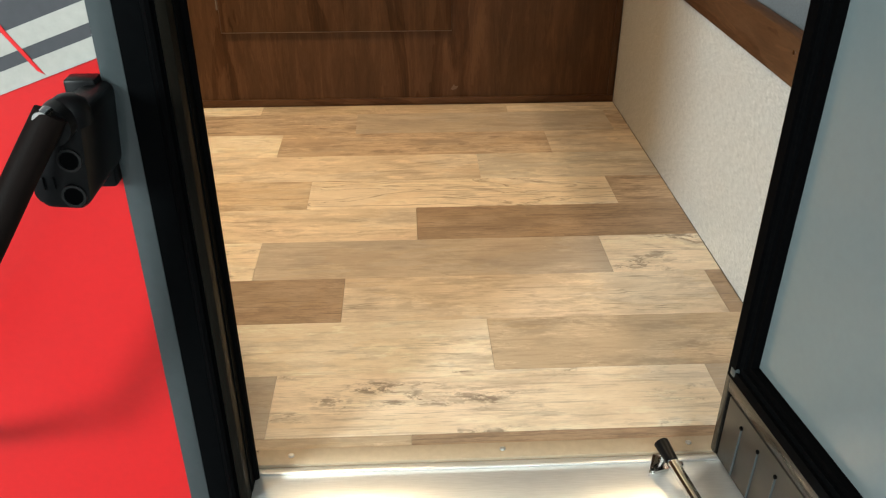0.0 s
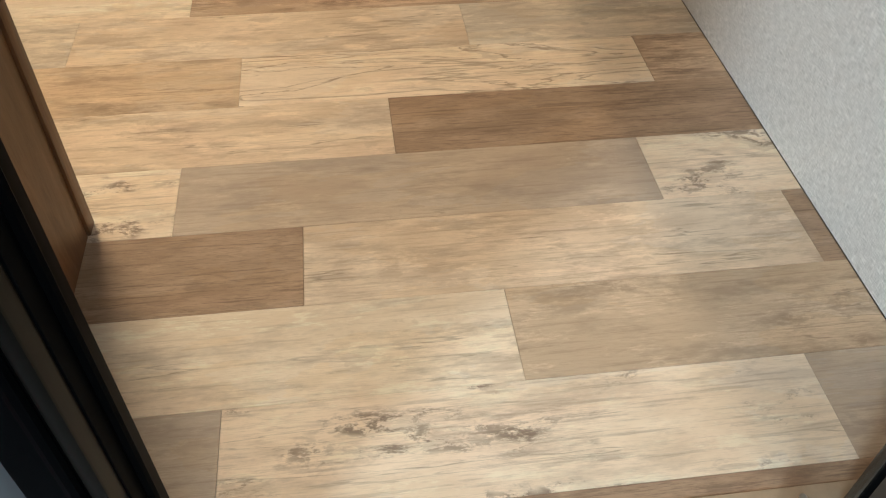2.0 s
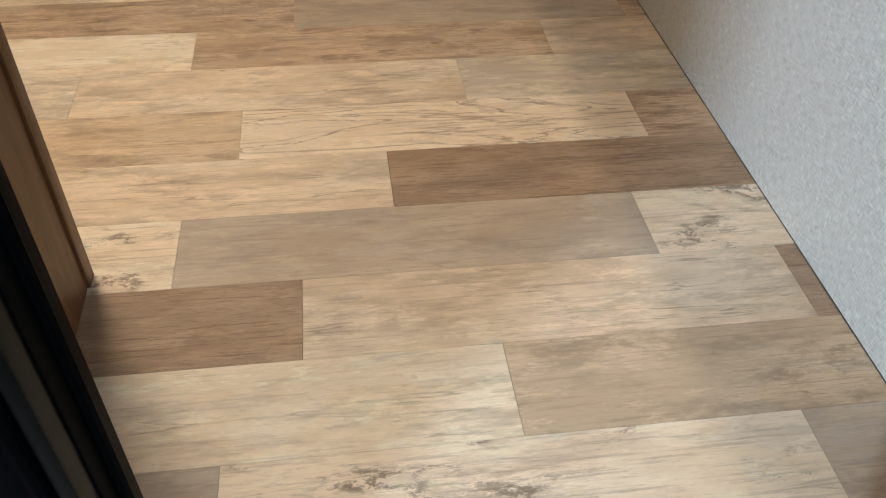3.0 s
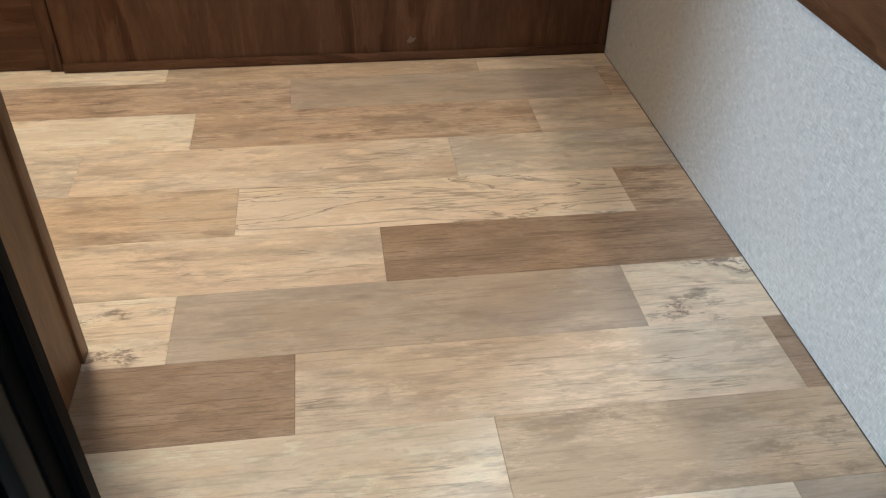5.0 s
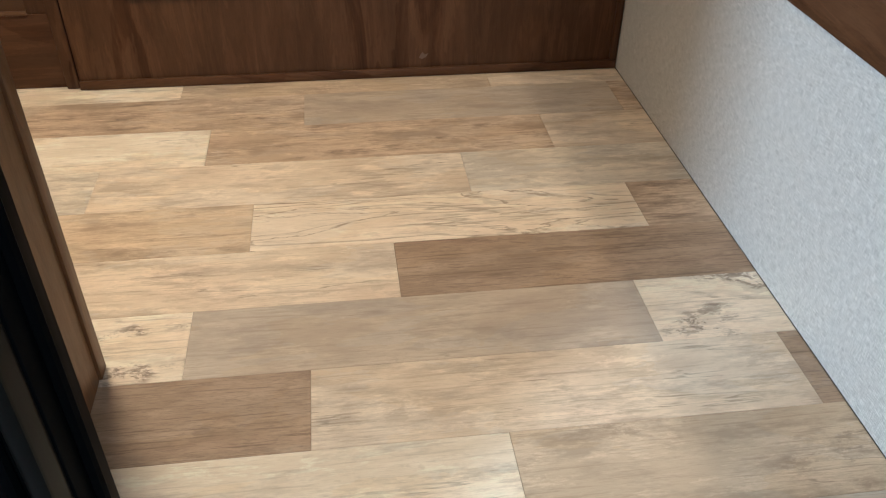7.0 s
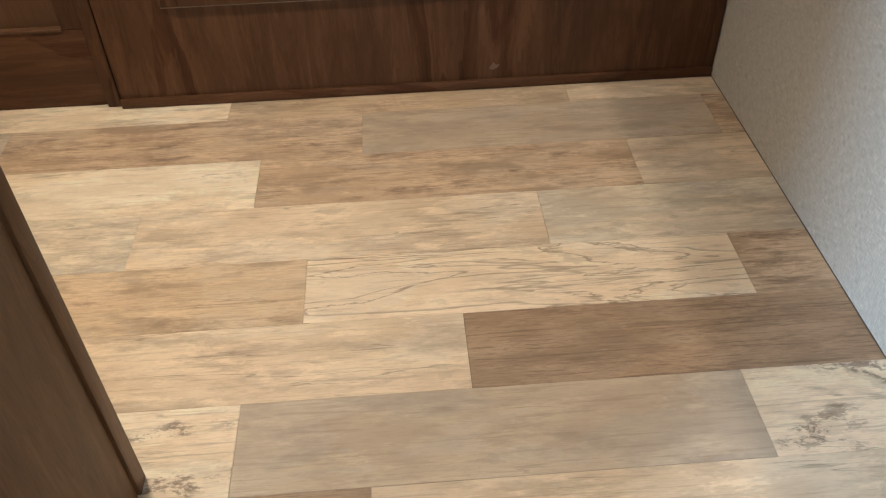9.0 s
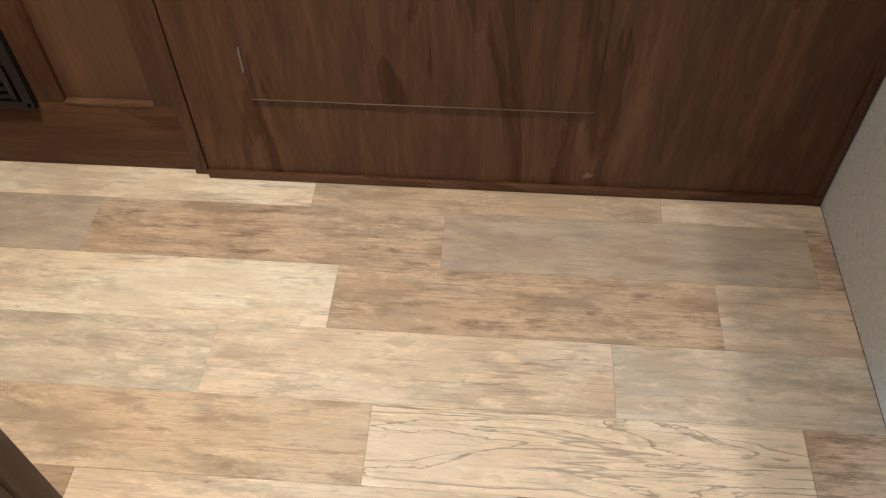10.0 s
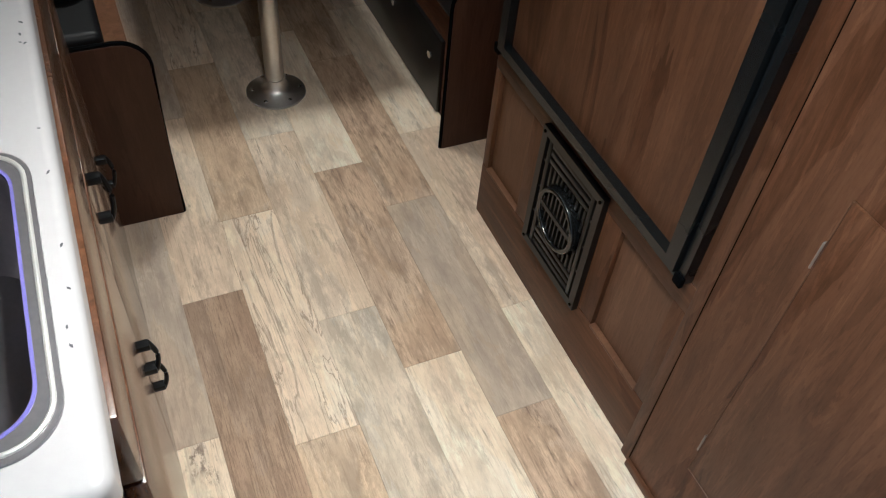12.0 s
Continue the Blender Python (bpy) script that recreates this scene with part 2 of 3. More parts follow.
KICK = plain("dark_bronze_panel", (0.035, 0.030, 0.025), 0.35)
HINGESTRIP = plain("dark_gloss_strip", (0.02, 0.017, 0.014), 0.2)
GLASS = plain("obscure_grey_glass", (0.155, 0.185, 0.19), 0.2, amount=0.04, bump=0.01)
EXTWHITE = plain("white_plastic", (0.82, 0.82, 0.82), 0.3, amount=0.03)


def glowing(name, colour, strength):
    n = Nodes(name, 0.4)
    n.bsdf.inputs["Emission Color"].default_value = (*colour, 1)
    n.bsdf.inputs["Emission Strength"].default_value = strength
    return n.mat


GLOW_WARM, GLOW_COOL = glowing("lit_warm_diffuser", WARM, 6), glowing("lit_cool_diffuser", COOL, 1.2)


# ---- shapes ----
def box(x0, x1, y0, y1, z0, z1, bevel=0.0, bm=None, segments=2):
    out = bm or bmesh.new()
    made = bmesh.ops.create_cube(out, size=1)["verts"]
    m = Matrix.Translation(((x0 + x1) / 2, (y0 + y1) / 2, (z0 + z1) / 2)) @ Matrix.Diagonal((x1 - x0, y1 - y0, z1 - z0, 1))
    bmesh.ops.transform(out, matrix=m, verts=made)
    if bevel:
        edges = list({e for v in made for e in v.link_edges})
        bmesh.ops.bevel(out, geom=edges, offset=bevel, segments=segments, affect="EDGES", profile=0.5)
    return out


def rod(a, b, r, r2=None, sides=20, bm=None):
    out = bm or bmesh.new()
    a, b = Vector(a), Vector(b)
    m = Matrix.Translation((a + b) / 2) @ (b - a).to_track_quat("Z", "Y").to_matrix().to_4x4()
    bmesh.ops.create_cone(out, cap_ends=True, segments=sides, radius1=r, radius2=r if r2 is None else r2, depth=(b - a).length, matrix=m)
    return out


def sweep(points, r, sides=10, bm=None):
    """A round bar along a line of points."""
    out = bm or bmesh.new()
    pts = [Vector(p) for p in points]
    rings = []
    for i, p in enumerate(pts):
        d = (pts[min(i + 1, len(pts) - 1)] - pts[max(i - 1, 0)]).normalized()
        q = d.to_track_quat("Z", "Y")
        rings.append([out.verts.new(p + q @ Vector((r * math.cos(t), r * math.sin(t), 0))) for t in [2 * math.pi * k / sides for k in range(sides)]])
    for u, w in zip(rings, rings[1:]):
        for k in range(sides):
            out.faces.new((u[k], u[(k + 1) % sides], w[(k + 1) % sides], w[k]))
    out.faces.new(rings[0][::-1])
    out.faces.new(rings[-1])
    return out


def turned(profile, centre, sides=32, bm=None):
    """A body of revolution about an upright axis; profile of (radius, height)."""
    out = bm or bmesh.new()
    cx, cy, cz = centre
    rings = [[out.verts.new((cx + r * math.cos(2 * math.pi * k / sides), cy + r * math.sin(2 * math.pi * k / sides), cz + h)) for k in range(sides)] for r, h in profile]
    for u, w in zip(rings, rings[1:]):
        for k in range(sides):
            out.faces.new((u[k], u[(k + 1) % sides], w[(k + 1) % sides], w[k]))
    out.faces.new(rings[0][::-1])
    out.faces.new(rings[-1])
    return out


def prism(outline, axis, lo, hi, bevel=0.0):
    """An outline in the plane across an axis, pushed from lo to hi along it."""
    out = bmesh.new()

    def at(u, w, d):
        return {"x": (d, u, w), "y": (u, d, w), "z": (u, w, d)}[axis]
    a = [out.verts.new(at(u, w, lo)) for u, w in outline]
    b = [out.verts.new(at(u, w, hi)) for u, w in outline]
    n = len(outline)
    out.faces.new(a)
    out.faces.new(b[::-1])
    for k in range(n):
        out.faces.new((a[k], b[k], b[(k + 1) % n], a[(k + 1) % n]))
    bmesh.ops.recalc_face_normals(out, faces=out.faces)
    if bevel:
        bmesh.ops.bevel(out, geom=list(out.edges), offset=bevel, segments=2, affect="EDGES", profile=0.5)
    return out


def rounded(x0, x1, y0, y1, r, steps=6):
    pts = []
    for cx, cy, s in ((x1 - r, y1 - r, 0), (x0 + r, y1 - r, 90), (x0 + r, y0 + r, 180), (x1 - r, y0 + r, 270)):
        for k in range(steps + 1):
            t = radians(s + 90 * k / steps)
            pts.append((cx + r * math.cos(t), cy + r * math.sin(t)))
    return pts


def ring(outer, inner, axis, lo, hi):
    """A frame between two outlines of as many points, pushed along an axis."""
    out = bmesh.new()

    def at(p, d):
        u, w = p
        return {"x": (d, u, w), "y": (u, d, w), "z": (u, w, d)}[axis]
    loops = [[out.verts.new(at(p, d)) for p in line] for line, d in ((outer, lo), (outer, hi), (inner, hi), (inner, lo))]
    n = len(outer)
    for a, b in zip(loops, loops[1:] + loops[:1]):
        for k in range(n):
            out.faces.new((a[k], a[(k + 1) % n], b[(k + 1) % n], b[k]))
    bmesh.ops.recalc_face_normals(out, faces=out.faces)
    return out


def thing(name, base, label, category, group="", kind=""):
    root = new(name)
    root.location = base
    root.empty_display_size = 0.05
    return tagged(root, label, category, group, kind)


def offset(ob):
    total = Vector((0, 0, 0))
    while ob:
        total = total + ob.location
        ob = ob.parent
    return total


def part(name, bm, material, parent=None, label="", smooth=True):
    """One mesh, given in world places, as a part of a thing or of a part."""
    mesh = bpy.data.meshes.new(name)
    if parent:
        bmesh.ops.translate(bm, vec=-offset(parent), verts=bm.verts)
    bm.to_mesh(mesh)
    bm.free()
    mesh.materials.append(material)
    if smooth:
        mesh.set_sharp_from_angle(angle=radians(35))
    ob = new(name, mesh)
    ob.parent = parent
    if smooth:
        for p in mesh.polygons:
            p.use_smooth = True
    return tagged(ob, label)


def setting(name, bm, material, label, category, smooth=False):
    return tagged(part(name, bm, material, None, "", smooth), label, category, "", "structure")


# ---- plan ----
DOOR_L, DOOR_R, DOOR_TOP = -0.249, 0.475, 1.86
SKIN, INNER = 0.042, 0.095           # outer skin and inner face of the door-side wall
BACK = 2.15                          # inner face of the far side wall
EAST, WEST, CEIL = 2.0, -4.0, 1.98
FACE = 1.577                         # front of the panelled cabinet wall
CAB = 1.590                          # front of the fridge cabinet
BED = 0.613                          # side of the bed platform
GROUND = -0.62

# ---- hall outside ----
setting("ground", box(-9, 9, -9, 6, GROUND - 0.2, GROUND), CONCRETE, "grey smooth concrete floor of the showroom hall", "floor")
hall = [("wall_hall_south", (-9, 9, -9.2, -9, GROUND, 4)), ("wall_hall_north", (-9, 9, 6, 6.2, GROUND, 4)),
        ("wall_hall_west", (-9.2, -9, -9.2, 6.2, GROUND, 4)), ("wall_hall_east", (9, 9.2, -9.2, 6.2, GROUND, 4))]
for name, b in hall:
    setting(name, box(*b), HALLWALL, "plain grey painted wall of the hall", "wall")
setting("ceiling_hall", box(-9.2, 9.2, -9.2, 6.2, 4, 4.2), CEILPAINT, "plain white ceiling of the hall", "ceiling")

# ---- trailer shell ----
setting("wall_base", box(WEST - 0.05, EAST + 0.05, SKIN + 0.02, BACK + 0.05, GROUND, -0.121), RUBBER, "plain dark base under the trailer floor", "base")
wall = bmesh.new()
box(WEST - 0.06, DOOR_L - 0.012, SKIN + 0.004, INNER, -0.12, CEIL, bm=wall)
box(DOOR_R + 0.012, EAST + 0.06, SKIN + 0.004, INNER, -0.12, CEIL, bm=wall)
box(DOOR_L - 0.012, DOOR_R + 0.012, SKIN + 0.004, INNER, DOOR_TOP + 0.012, CEIL, bm=wall)
wall_south = setting("wall_south", wall, WALLPAINT, "cream inner wall around the entry door", "wall")
skin = bmesh.new()
box(WEST - 0.06, DOOR_L - 0.03, SKIN, SKIN + 0.004, -0.30, 2.1, bm=skin)
box(DOOR_R + 0.03, EAST + 0.06, SKIN, SKIN + 0.004, -0.30, 2.1, bm=skin)
box(DOOR_L - 0.03, DOOR_R + 0.03, SKIN, SKIN + 0.004, DOOR_TOP + 0.03, 2.1, bm=skin)
part("cladding", skin, RED, wall_south, "glossy red fibreglass cladding", False)
setting("wall_north", box(WEST - 0.06, EAST + 0.06, BACK, BACK + 0.06, -0.12, CEIL), WALLPAINT, "cream inner wall behind the cabinets", "wall")
setting("wall_west", box(WEST - 0.06, WEST, INNER, BACK, -0.12, CEIL), WALLPAINT, "cream end wall behind the dinette", "wall")
setting("wall_east", box(EAST, EAST + 0.06, INNER, BACK, -0.12, CEIL), WALLPAINT, "cream end wall behind the bed", "wall")
setting("ceiling", box(WEST - 0.06, EAST + 0.06, SKIN, BACK + 0.06, CEIL, CEIL + 0.08), CEILPAINT, "white panelled trailer ceiling", "ceiling")

for k, (lx, ly) in enumerate(CABIN_LAMPS):
    lamp = thing("ceiling_light", (lx, ly, CEIL), "round flat ceiling light with a warm glowing diffuser", "ceiling light", "cabin ceiling lights")
    part("housing", turned([(0.09, -0.02), (0.095, -0.012), (0.095, 0)], (lx, ly, CEIL)), EXTWHITE, lamp)
    part("diffuser", turned([(0.07, -0.026), (0.08, -0.02)], (lx, ly, CEIL)), GLOW_WARM, lamp)
# Unseen panels, added above the stand-in lamps; their glow is fill too.
for lx, ly in HALL_LAMPS:
    lamp = thing("added_hall_light", (lx, ly, 4), "added panel light, unseen, hanging from the hall ceiling", "ceiling light", "hall lights")
    part("housing", box(lx - 1.5, lx + 1.5, ly - 1.1, ly + 1.1, 3.56, 3.62, 0.01), EXTWHITE, lamp)
    part("diffuser", box(lx - 1.45, lx + 1.45, ly - 1.05, ly + 1.05, 3.545, 3.56), GLOW_COOL, lamp)
    for s in (-0.7, 0.7):
        part("rod", rod((lx + s, ly, 3.6), (lx + s, ly, 4), 0.006, sides=8), ALU, lamp)


# ---- entry: frame, sill, door ----
def door_frame():
    root = thing("door_frame", (DOOR_L, SKIN, 0), "black aluminium entry door frame with rubber seals", "door frame", "", "structure")
    for side, x in ((-1, DOOR_L), (1, DOOR_R)):
        a, b = sorted((x, x + side * 0.012))
        part("jamb", box(a, b, SKIN - 0.016, INNER + 0.003, -0.02, DOOR_TOP + 0.012, 0.003), JAMB, root, "satin black jamb")
        a, b = sorted((x - side * 0.002, x + side * 0.010))
        part("liner", box(a, b, SKIN + 0.005, INNER + 0.0045, -0.003, DOOR_TOP, 0.0015), BLACK, root, "matt black inner liner")
        a, b = sorted((x + side * 0.006, x + side * 0.055))
        part("stop", box(a, b, SKIN - 0.012, SKIN - 0.002, -0.02, DOOR_TOP + 0.04, 0.003), BLACK, root)
        a, b = sorted((x + side * 0.055, x + side * 0.081))
        part("flange", box(a, b, SKIN - 0.008, SKIN - 0.001, -0.05, DOOR_TOP + 0.07, 0.0025), GREYFRAME, root, "dark grey outer flange")
        part("seal", sweep([(x - side * 0.003, SKIN + 0.03, 0.0), (x - side * 0.003, SKIN + 0.03, DOOR_TOP)], 0.0055, 8), RUBBER, root, "black rubber seal")
        part("seal", sweep([(x + side * 0.02, SKIN - 0.014, 0.0), (x + side * 0.02, SKIN - 0.014, DOOR_TOP)], 0.006, 8), RUBBER, root, "black rubber seal")
    part("head", box(DOOR_L - 0.012, DOOR_R + 0.012, SKIN - 0.016, INNER + 0.006, DOOR_TOP, DOOR_TOP + 0.012, 0.002), BLACK, root)
    return root


door_frame()


def threshold():
    root = thing("threshold", (0.09, SKIN, 0), "brushed aluminium door sill with a screwed tan edge trim", "threshold", "", "structure")
    part("plate", box(DOOR_L, DOOR_R - 0.001, -0.005, INNER - 0.001, -0.02, -0.004, 0.002), ALU, root)
    part("lip", box(DOOR_L, DOOR_R, -0.020, -0.006, -0.045, -0.008, 0.003), ALU, root)
    part("ridge", box(DOOR_L, DOOR_R, 0.078, 0.086, -0.004, 0.0, 0.0015), ALU, root)
    part("edge_trim", box(DOOR_L, DOOR_R, INNER - 0.001, 0.125, -0.003, 0.0018, 0.0008), TRIMTAN, root, "tan vinyl-wrapped trim strip")
    for x in (-0.2, 0.113, 0.394):
        part("screw", turned([(0.0045, 0), (0.0045, 0.001), (0.003, 0.0025)], (x, 0.111, 0.0018), 12), STEEL, root)
    return root


threshold()

A_DOOR = 7.0          # degrees that the door stands open past square


def entry_door():
    """Hinged on its right jamb and swung outwards; built along -y from the hinge, then turned."""
    root = thing("entry_door", (DOOR_R, SKIN, 0), "black framed trailer entry door, open, with a grey obscure window", "door", "", "structure")
    hx, hy = 0.424, 0.093
    parts = []

    def put(name, bm, mat, label="", parent=None):
        bmesh.ops.rotate(bm, cent=(hx, hy, 0), matrix=Matrix.Rotation(radians(A_DOOR), 3, "Z"), verts=bm.verts)
        ob = part(name, bm, mat, parent or root, label)
        parts.append(ob)
        return ob
    w, t = 0.66, 0.035
    y1, y0 = hy, hy - w
    win_y1, win_y0, win_z0, win_z1 = hy - 0.030, hy - w + 0.06, 0.176, 1.25
    leaf = ring([(y0, 0.006), (y1, 0.006), (y1, 1.84), (y0, 1.84)], [(win_y0, win_z0), (win_y1, win_z0), (win_y1, win_z1), (win_y0, win_z1)], "x", hx, hx + t)
    put("leaf", leaf, BLACK, "glossy black door leaf")
    sq = lambda d: [(win_y0 + d, win_z0 + d), (win_y1 - d, win_z0 + d), (win_y1 - d, win_z1 - d), (win_y0 + d, win_z1 - d)]
    frame_ob = put("window_frame", ring(sq(-0.016), sq(0.0), "x", hx - 0.012, hx + 0.003), RUBBER, "black ribbed window frame")
    put("rib_bead", ring(sq(-0.003), sq(0.009), "x", hx - 0.007, hx + 0.004), BLACK, "", frame_ob)
    put("inner_bead", ring(sq(0.008), sq(0.018), "x", hx - 0.002, hx + 0.010), RUBBER, "black glazing bead", frame_ob)
    put("pane", box(hx + 0.010, hx + 0.015, win_y0, win_y1, win_z0, win_z1), GLASS, "grey obscure glass")
    # Lighter block paints the reflections at the lower window corner.
    put("corner_piece", box(hx - 0.0125, hx - 0.004, win_y1 - 0.004, win_y1 + 0.013, win_z0 - 0.013, win_z0 + 0.004, 0.004), GREYFRAME, "lighter grey block standing for reflections at the window corner", frame_ob)
    put("hinge_strip", box(hx - 0.004, hx + 0.002, y1 - 0.012, y1, 0.008, 1.84, 0.0015), HINGESTRIP, "glossy dark edge strip")
    put("mid_rail", box(hx - 0.007, hx + 0.001, y0 + 0.05, y1 - 0.014, 0.130, 0.156, 0.003), HINGESTRIP, "glossy dark rail")
    put("kick_panel", box(hx - 0.004, hx + 0.001, y0 + 0.05, y1 - 0.020, 0.012, 0.124, 0.0015), KICK, "dark pressed lower panel")
    for k in range(11):
        yy = y1 - 0.062 - 0.045 * k
        put("rib", sweep([(hx - 0.005, yy, 0.015), (hx - 0.004, yy, 0.098)], 0.0016, 8), GREYFRAME)
        put("rivet", rod((hx - 0.006, yy, 0.102), (hx - 0.003, yy, 0.102), 0.003, sides=10), RUBBER)
    return root


entry_door()


def door_strut():
    root = thing("door_strut", (0.345, 0.07, 0), "small black and chrome gas strut fixed to the sill", "gas strut")
    part("bracket", prism([(0.318, 0.052), (0.350, 0.060), (0.356, 0.086), (0.334, 0.090)], "z", -0.004, 0.002, 0.0008), CHROME, root, "chrome mounting plate")
    part("stud", rod((0.345, 0.077, 0), (0.345, 0.077, 0.032), 0.006), CHROME, root)
    part("socket", rod((0.342, 0.085, 0.028), (0.349, 0.050, 0.024), 0.011, 0.009), PLASTIC, root, "black ball socket")
    part("piston", rod((0.348, 0.056, 0.024), (0.366, -0.02, 0.014), 0.0085), CHROME, root, "bright steel piston rod")
    part("cylinder", rod((0.366, -0.02, 0.014), (0.43, -0.28, -0.010), 0.010), PLASTIC, root)
    for x, y in ((0.325, 0.058), (0.37, 0.07)):
        part("screw", turned([(0.005, 0), (0.003, 0.003)], (x, y, 0.0), 10), CHROME, root)
    return root


door_strut()


def grab_handle():
    root = thing("grab_handle", (-0.34, SKIN, 0.54), "black plastic folding entry grab handle on the red wall", "grab handle")
    y = SKIN
    front = y - 0.109
    outline = [(-0.318, 0.596), (-0.324, 0.603), (-0.343, 0.604), (-0.357, 0.594), (-0.360, 0.575), (-0.380, 0.538), (-0.379, 0.519), (-0.368, 0.509), (-0.336, 0.506), (-0.325, 0.516)]
    part("bracket", prism(outline, "y", front, y - 0.001, 0.006), PLASTIC, root, "moulded black bracket")
    part("plate", box(-0.362, -0.3305, y - 0.024, y - 0.0005, 0.490, 0.609, 0.003), PLASTIC, root)
    for cx, cz in ((-0.3365, 0.560), (-0.3400, 0.523)):
        disc = lambda q: [(cx + q * math.cos(k * math.pi / 10), cz + q * math.sin(k * math.pi / 10)) for k in range(20)]
        collar = part("collar", ring(disc(0.0118), disc(0.0092), "y", front - 0.0025, front + 0.002), VENTBLACK, root, "raised screw collar")
        # Flush black disc paints the shade inside the screw recess.
        part("hole", prism(disc(0.0091), "y", front - 0.0006, front + 0.001), RUBBER, collar, "black flush disc standing for a shaded screw recess")
    for cx in (-0.3560, -0.3660):
        part("rib", box(cx - 0.001, cx + 0.001, front - 0.0025, front + 0.002, 0.530, 0.543, 0.0006), PLASTIC, root)
    part("dome", turned([(0.019, -0.020), (0.019, -0.006), (0.016, 0.002), (0.009, 0.007), (0.003, 0.008)], (-0.331, front + 0.012, 0.612)), PLASTIC, root, "rounded pivot cap")
    part("pivot", rod((-0.338, front - 0.020, 0.600), (-0.338, front + 0.01, 0.600), 0.018), PLASTIC, root)
    part("pin", rod((-0.338, front - 0.034, 0.613), (-0.338, front - 0.018, 0.613), 0.0075), CHROME, root, "bright steel pin")
    part("arm", sweep([(-0.334, front - 0.020, 0.614), (-0.364, front - 0.036, 0.566), (-0.394, front - 0.052, 0.516), (-0.470, front - 0.092, 0.39), (-0.56, y - 0.20, 0.25), (-0.63, y - 0.10, 0.17), (-0.65, y - 0.002, 0.15)], 0.0150, 16), FOAM, root, "dark foam-covered bar")
    return root


grab_handle()


def stripes():
    """Bands of the outside graphic, each a thin film on the cladding."""
    def band(pts, d, mat, name, parent):
        part(name, prism(pts, "y", SKIN - d, SKIN - 0.0004), mat, parent, "", False)
    root = thing("wall_graphic", (-0.6, SKIN, 0.65), "dark grey and white diagonal stripe graphic on red wall", "decal")
    band([(-1.6, 0.24), (-0.45, 0.595), (-0.40, 0.618), (-0.327, 0.628), (-0.327, 1.1), (-1.6, 1.1)], 0.0012, DECALGREY, "field", root)
    for k in range(2):
        z = 0.600 + 0.036 * k
        band([(-1.6, z - 0.43), (-0.327, z + 0.026), (-0.327, z + 0.048), (-1.6, z - 0.408)], 0.002, DECALWHITE, "stripe", root)
    band([(-0.386, 0.608), (-0.393, 0.612), (-0.47, 0.73), (-0.463, 0.73)], 0.0026, RED, "stripe", root)


stripes()


# ---- tall cabinets ----
def partition():
    root = thing("wall_partition", (0, FACE, 0), "dark walnut panelled cabinet wall with an access hatch", "cabinet wall", "", "structure")
    part("panel", box(-0.676, 0.640, FACE, FACE + 0.02, 0, CEIL), WOOD_Z, root)
    part("body", box(-0.660, 0.640, FACE + 0.021, BACK - 0.002, 0, CEIL), WOOD_Z, root)
    part("base_trim", box(-0.674, BED - 0.002, FACE - 0.010, FACE - 0.0005, 0.001, 0.022, 0.002), WOOD_X, root)
    # Black strip paints the shadow beside the cabinet's proud corner strip.
    part("joint", box(-0.6755, -0.6740, FACE - 0.0012, FACE - 0.0003, 0.023, CEIL), RUBBER, root, "thin dark strip standing for the corner strip's edge shadow")
    part("scuff", prism([(0.118, 0.046), (0.125, 0.042), (0.136, 0.047), (0.141, 0.056), (0.133, 0.053), (0.127, 0.060)], "y", FACE - 0.0006, FACE - 0.0002), GLINTSCUFF, root, "small pale scuff")
    part("corner_trim", box(BED - 0.020, BED - 0.002, FACE - 0.008, FACE - 0.0005, 0.023, CEIL, 0.002), WOOD_Z, root)
    hatch = part("hatch", box(-0.538, 0.119, FACE - 0.007, FACE - 0.0005, 0.224, 0.95, 0.0015), WOOD_Z, root, "flat walnut access hatch")
    # Paler strips paint the highlight on the hatch's lower and left edges.
    part("edge_strip", box(-0.539, 0.120, FACE - 0.0078, FACE - 0.001, 0.2224, 0.2238), GLINTSCUFF, hatch, "pale strip standing for the highlight on the lower edge")
    part("edge_strip", box(-0.5398, -0.5382, FACE - 0.0074, FACE - 0.001, 0.224, 0.95), OAK_Z, hatch)
    for z in (0.288, 0.815):
        h = bmesh.new()
        box(-0.5445, -0.5402, FACE - 0.0085, FACE - 0.0005, z, z + 0.054, 0.002, bm=h)
        part("hinge", h, HINGE, hatch, "small bright hinge")
    return root


partition()


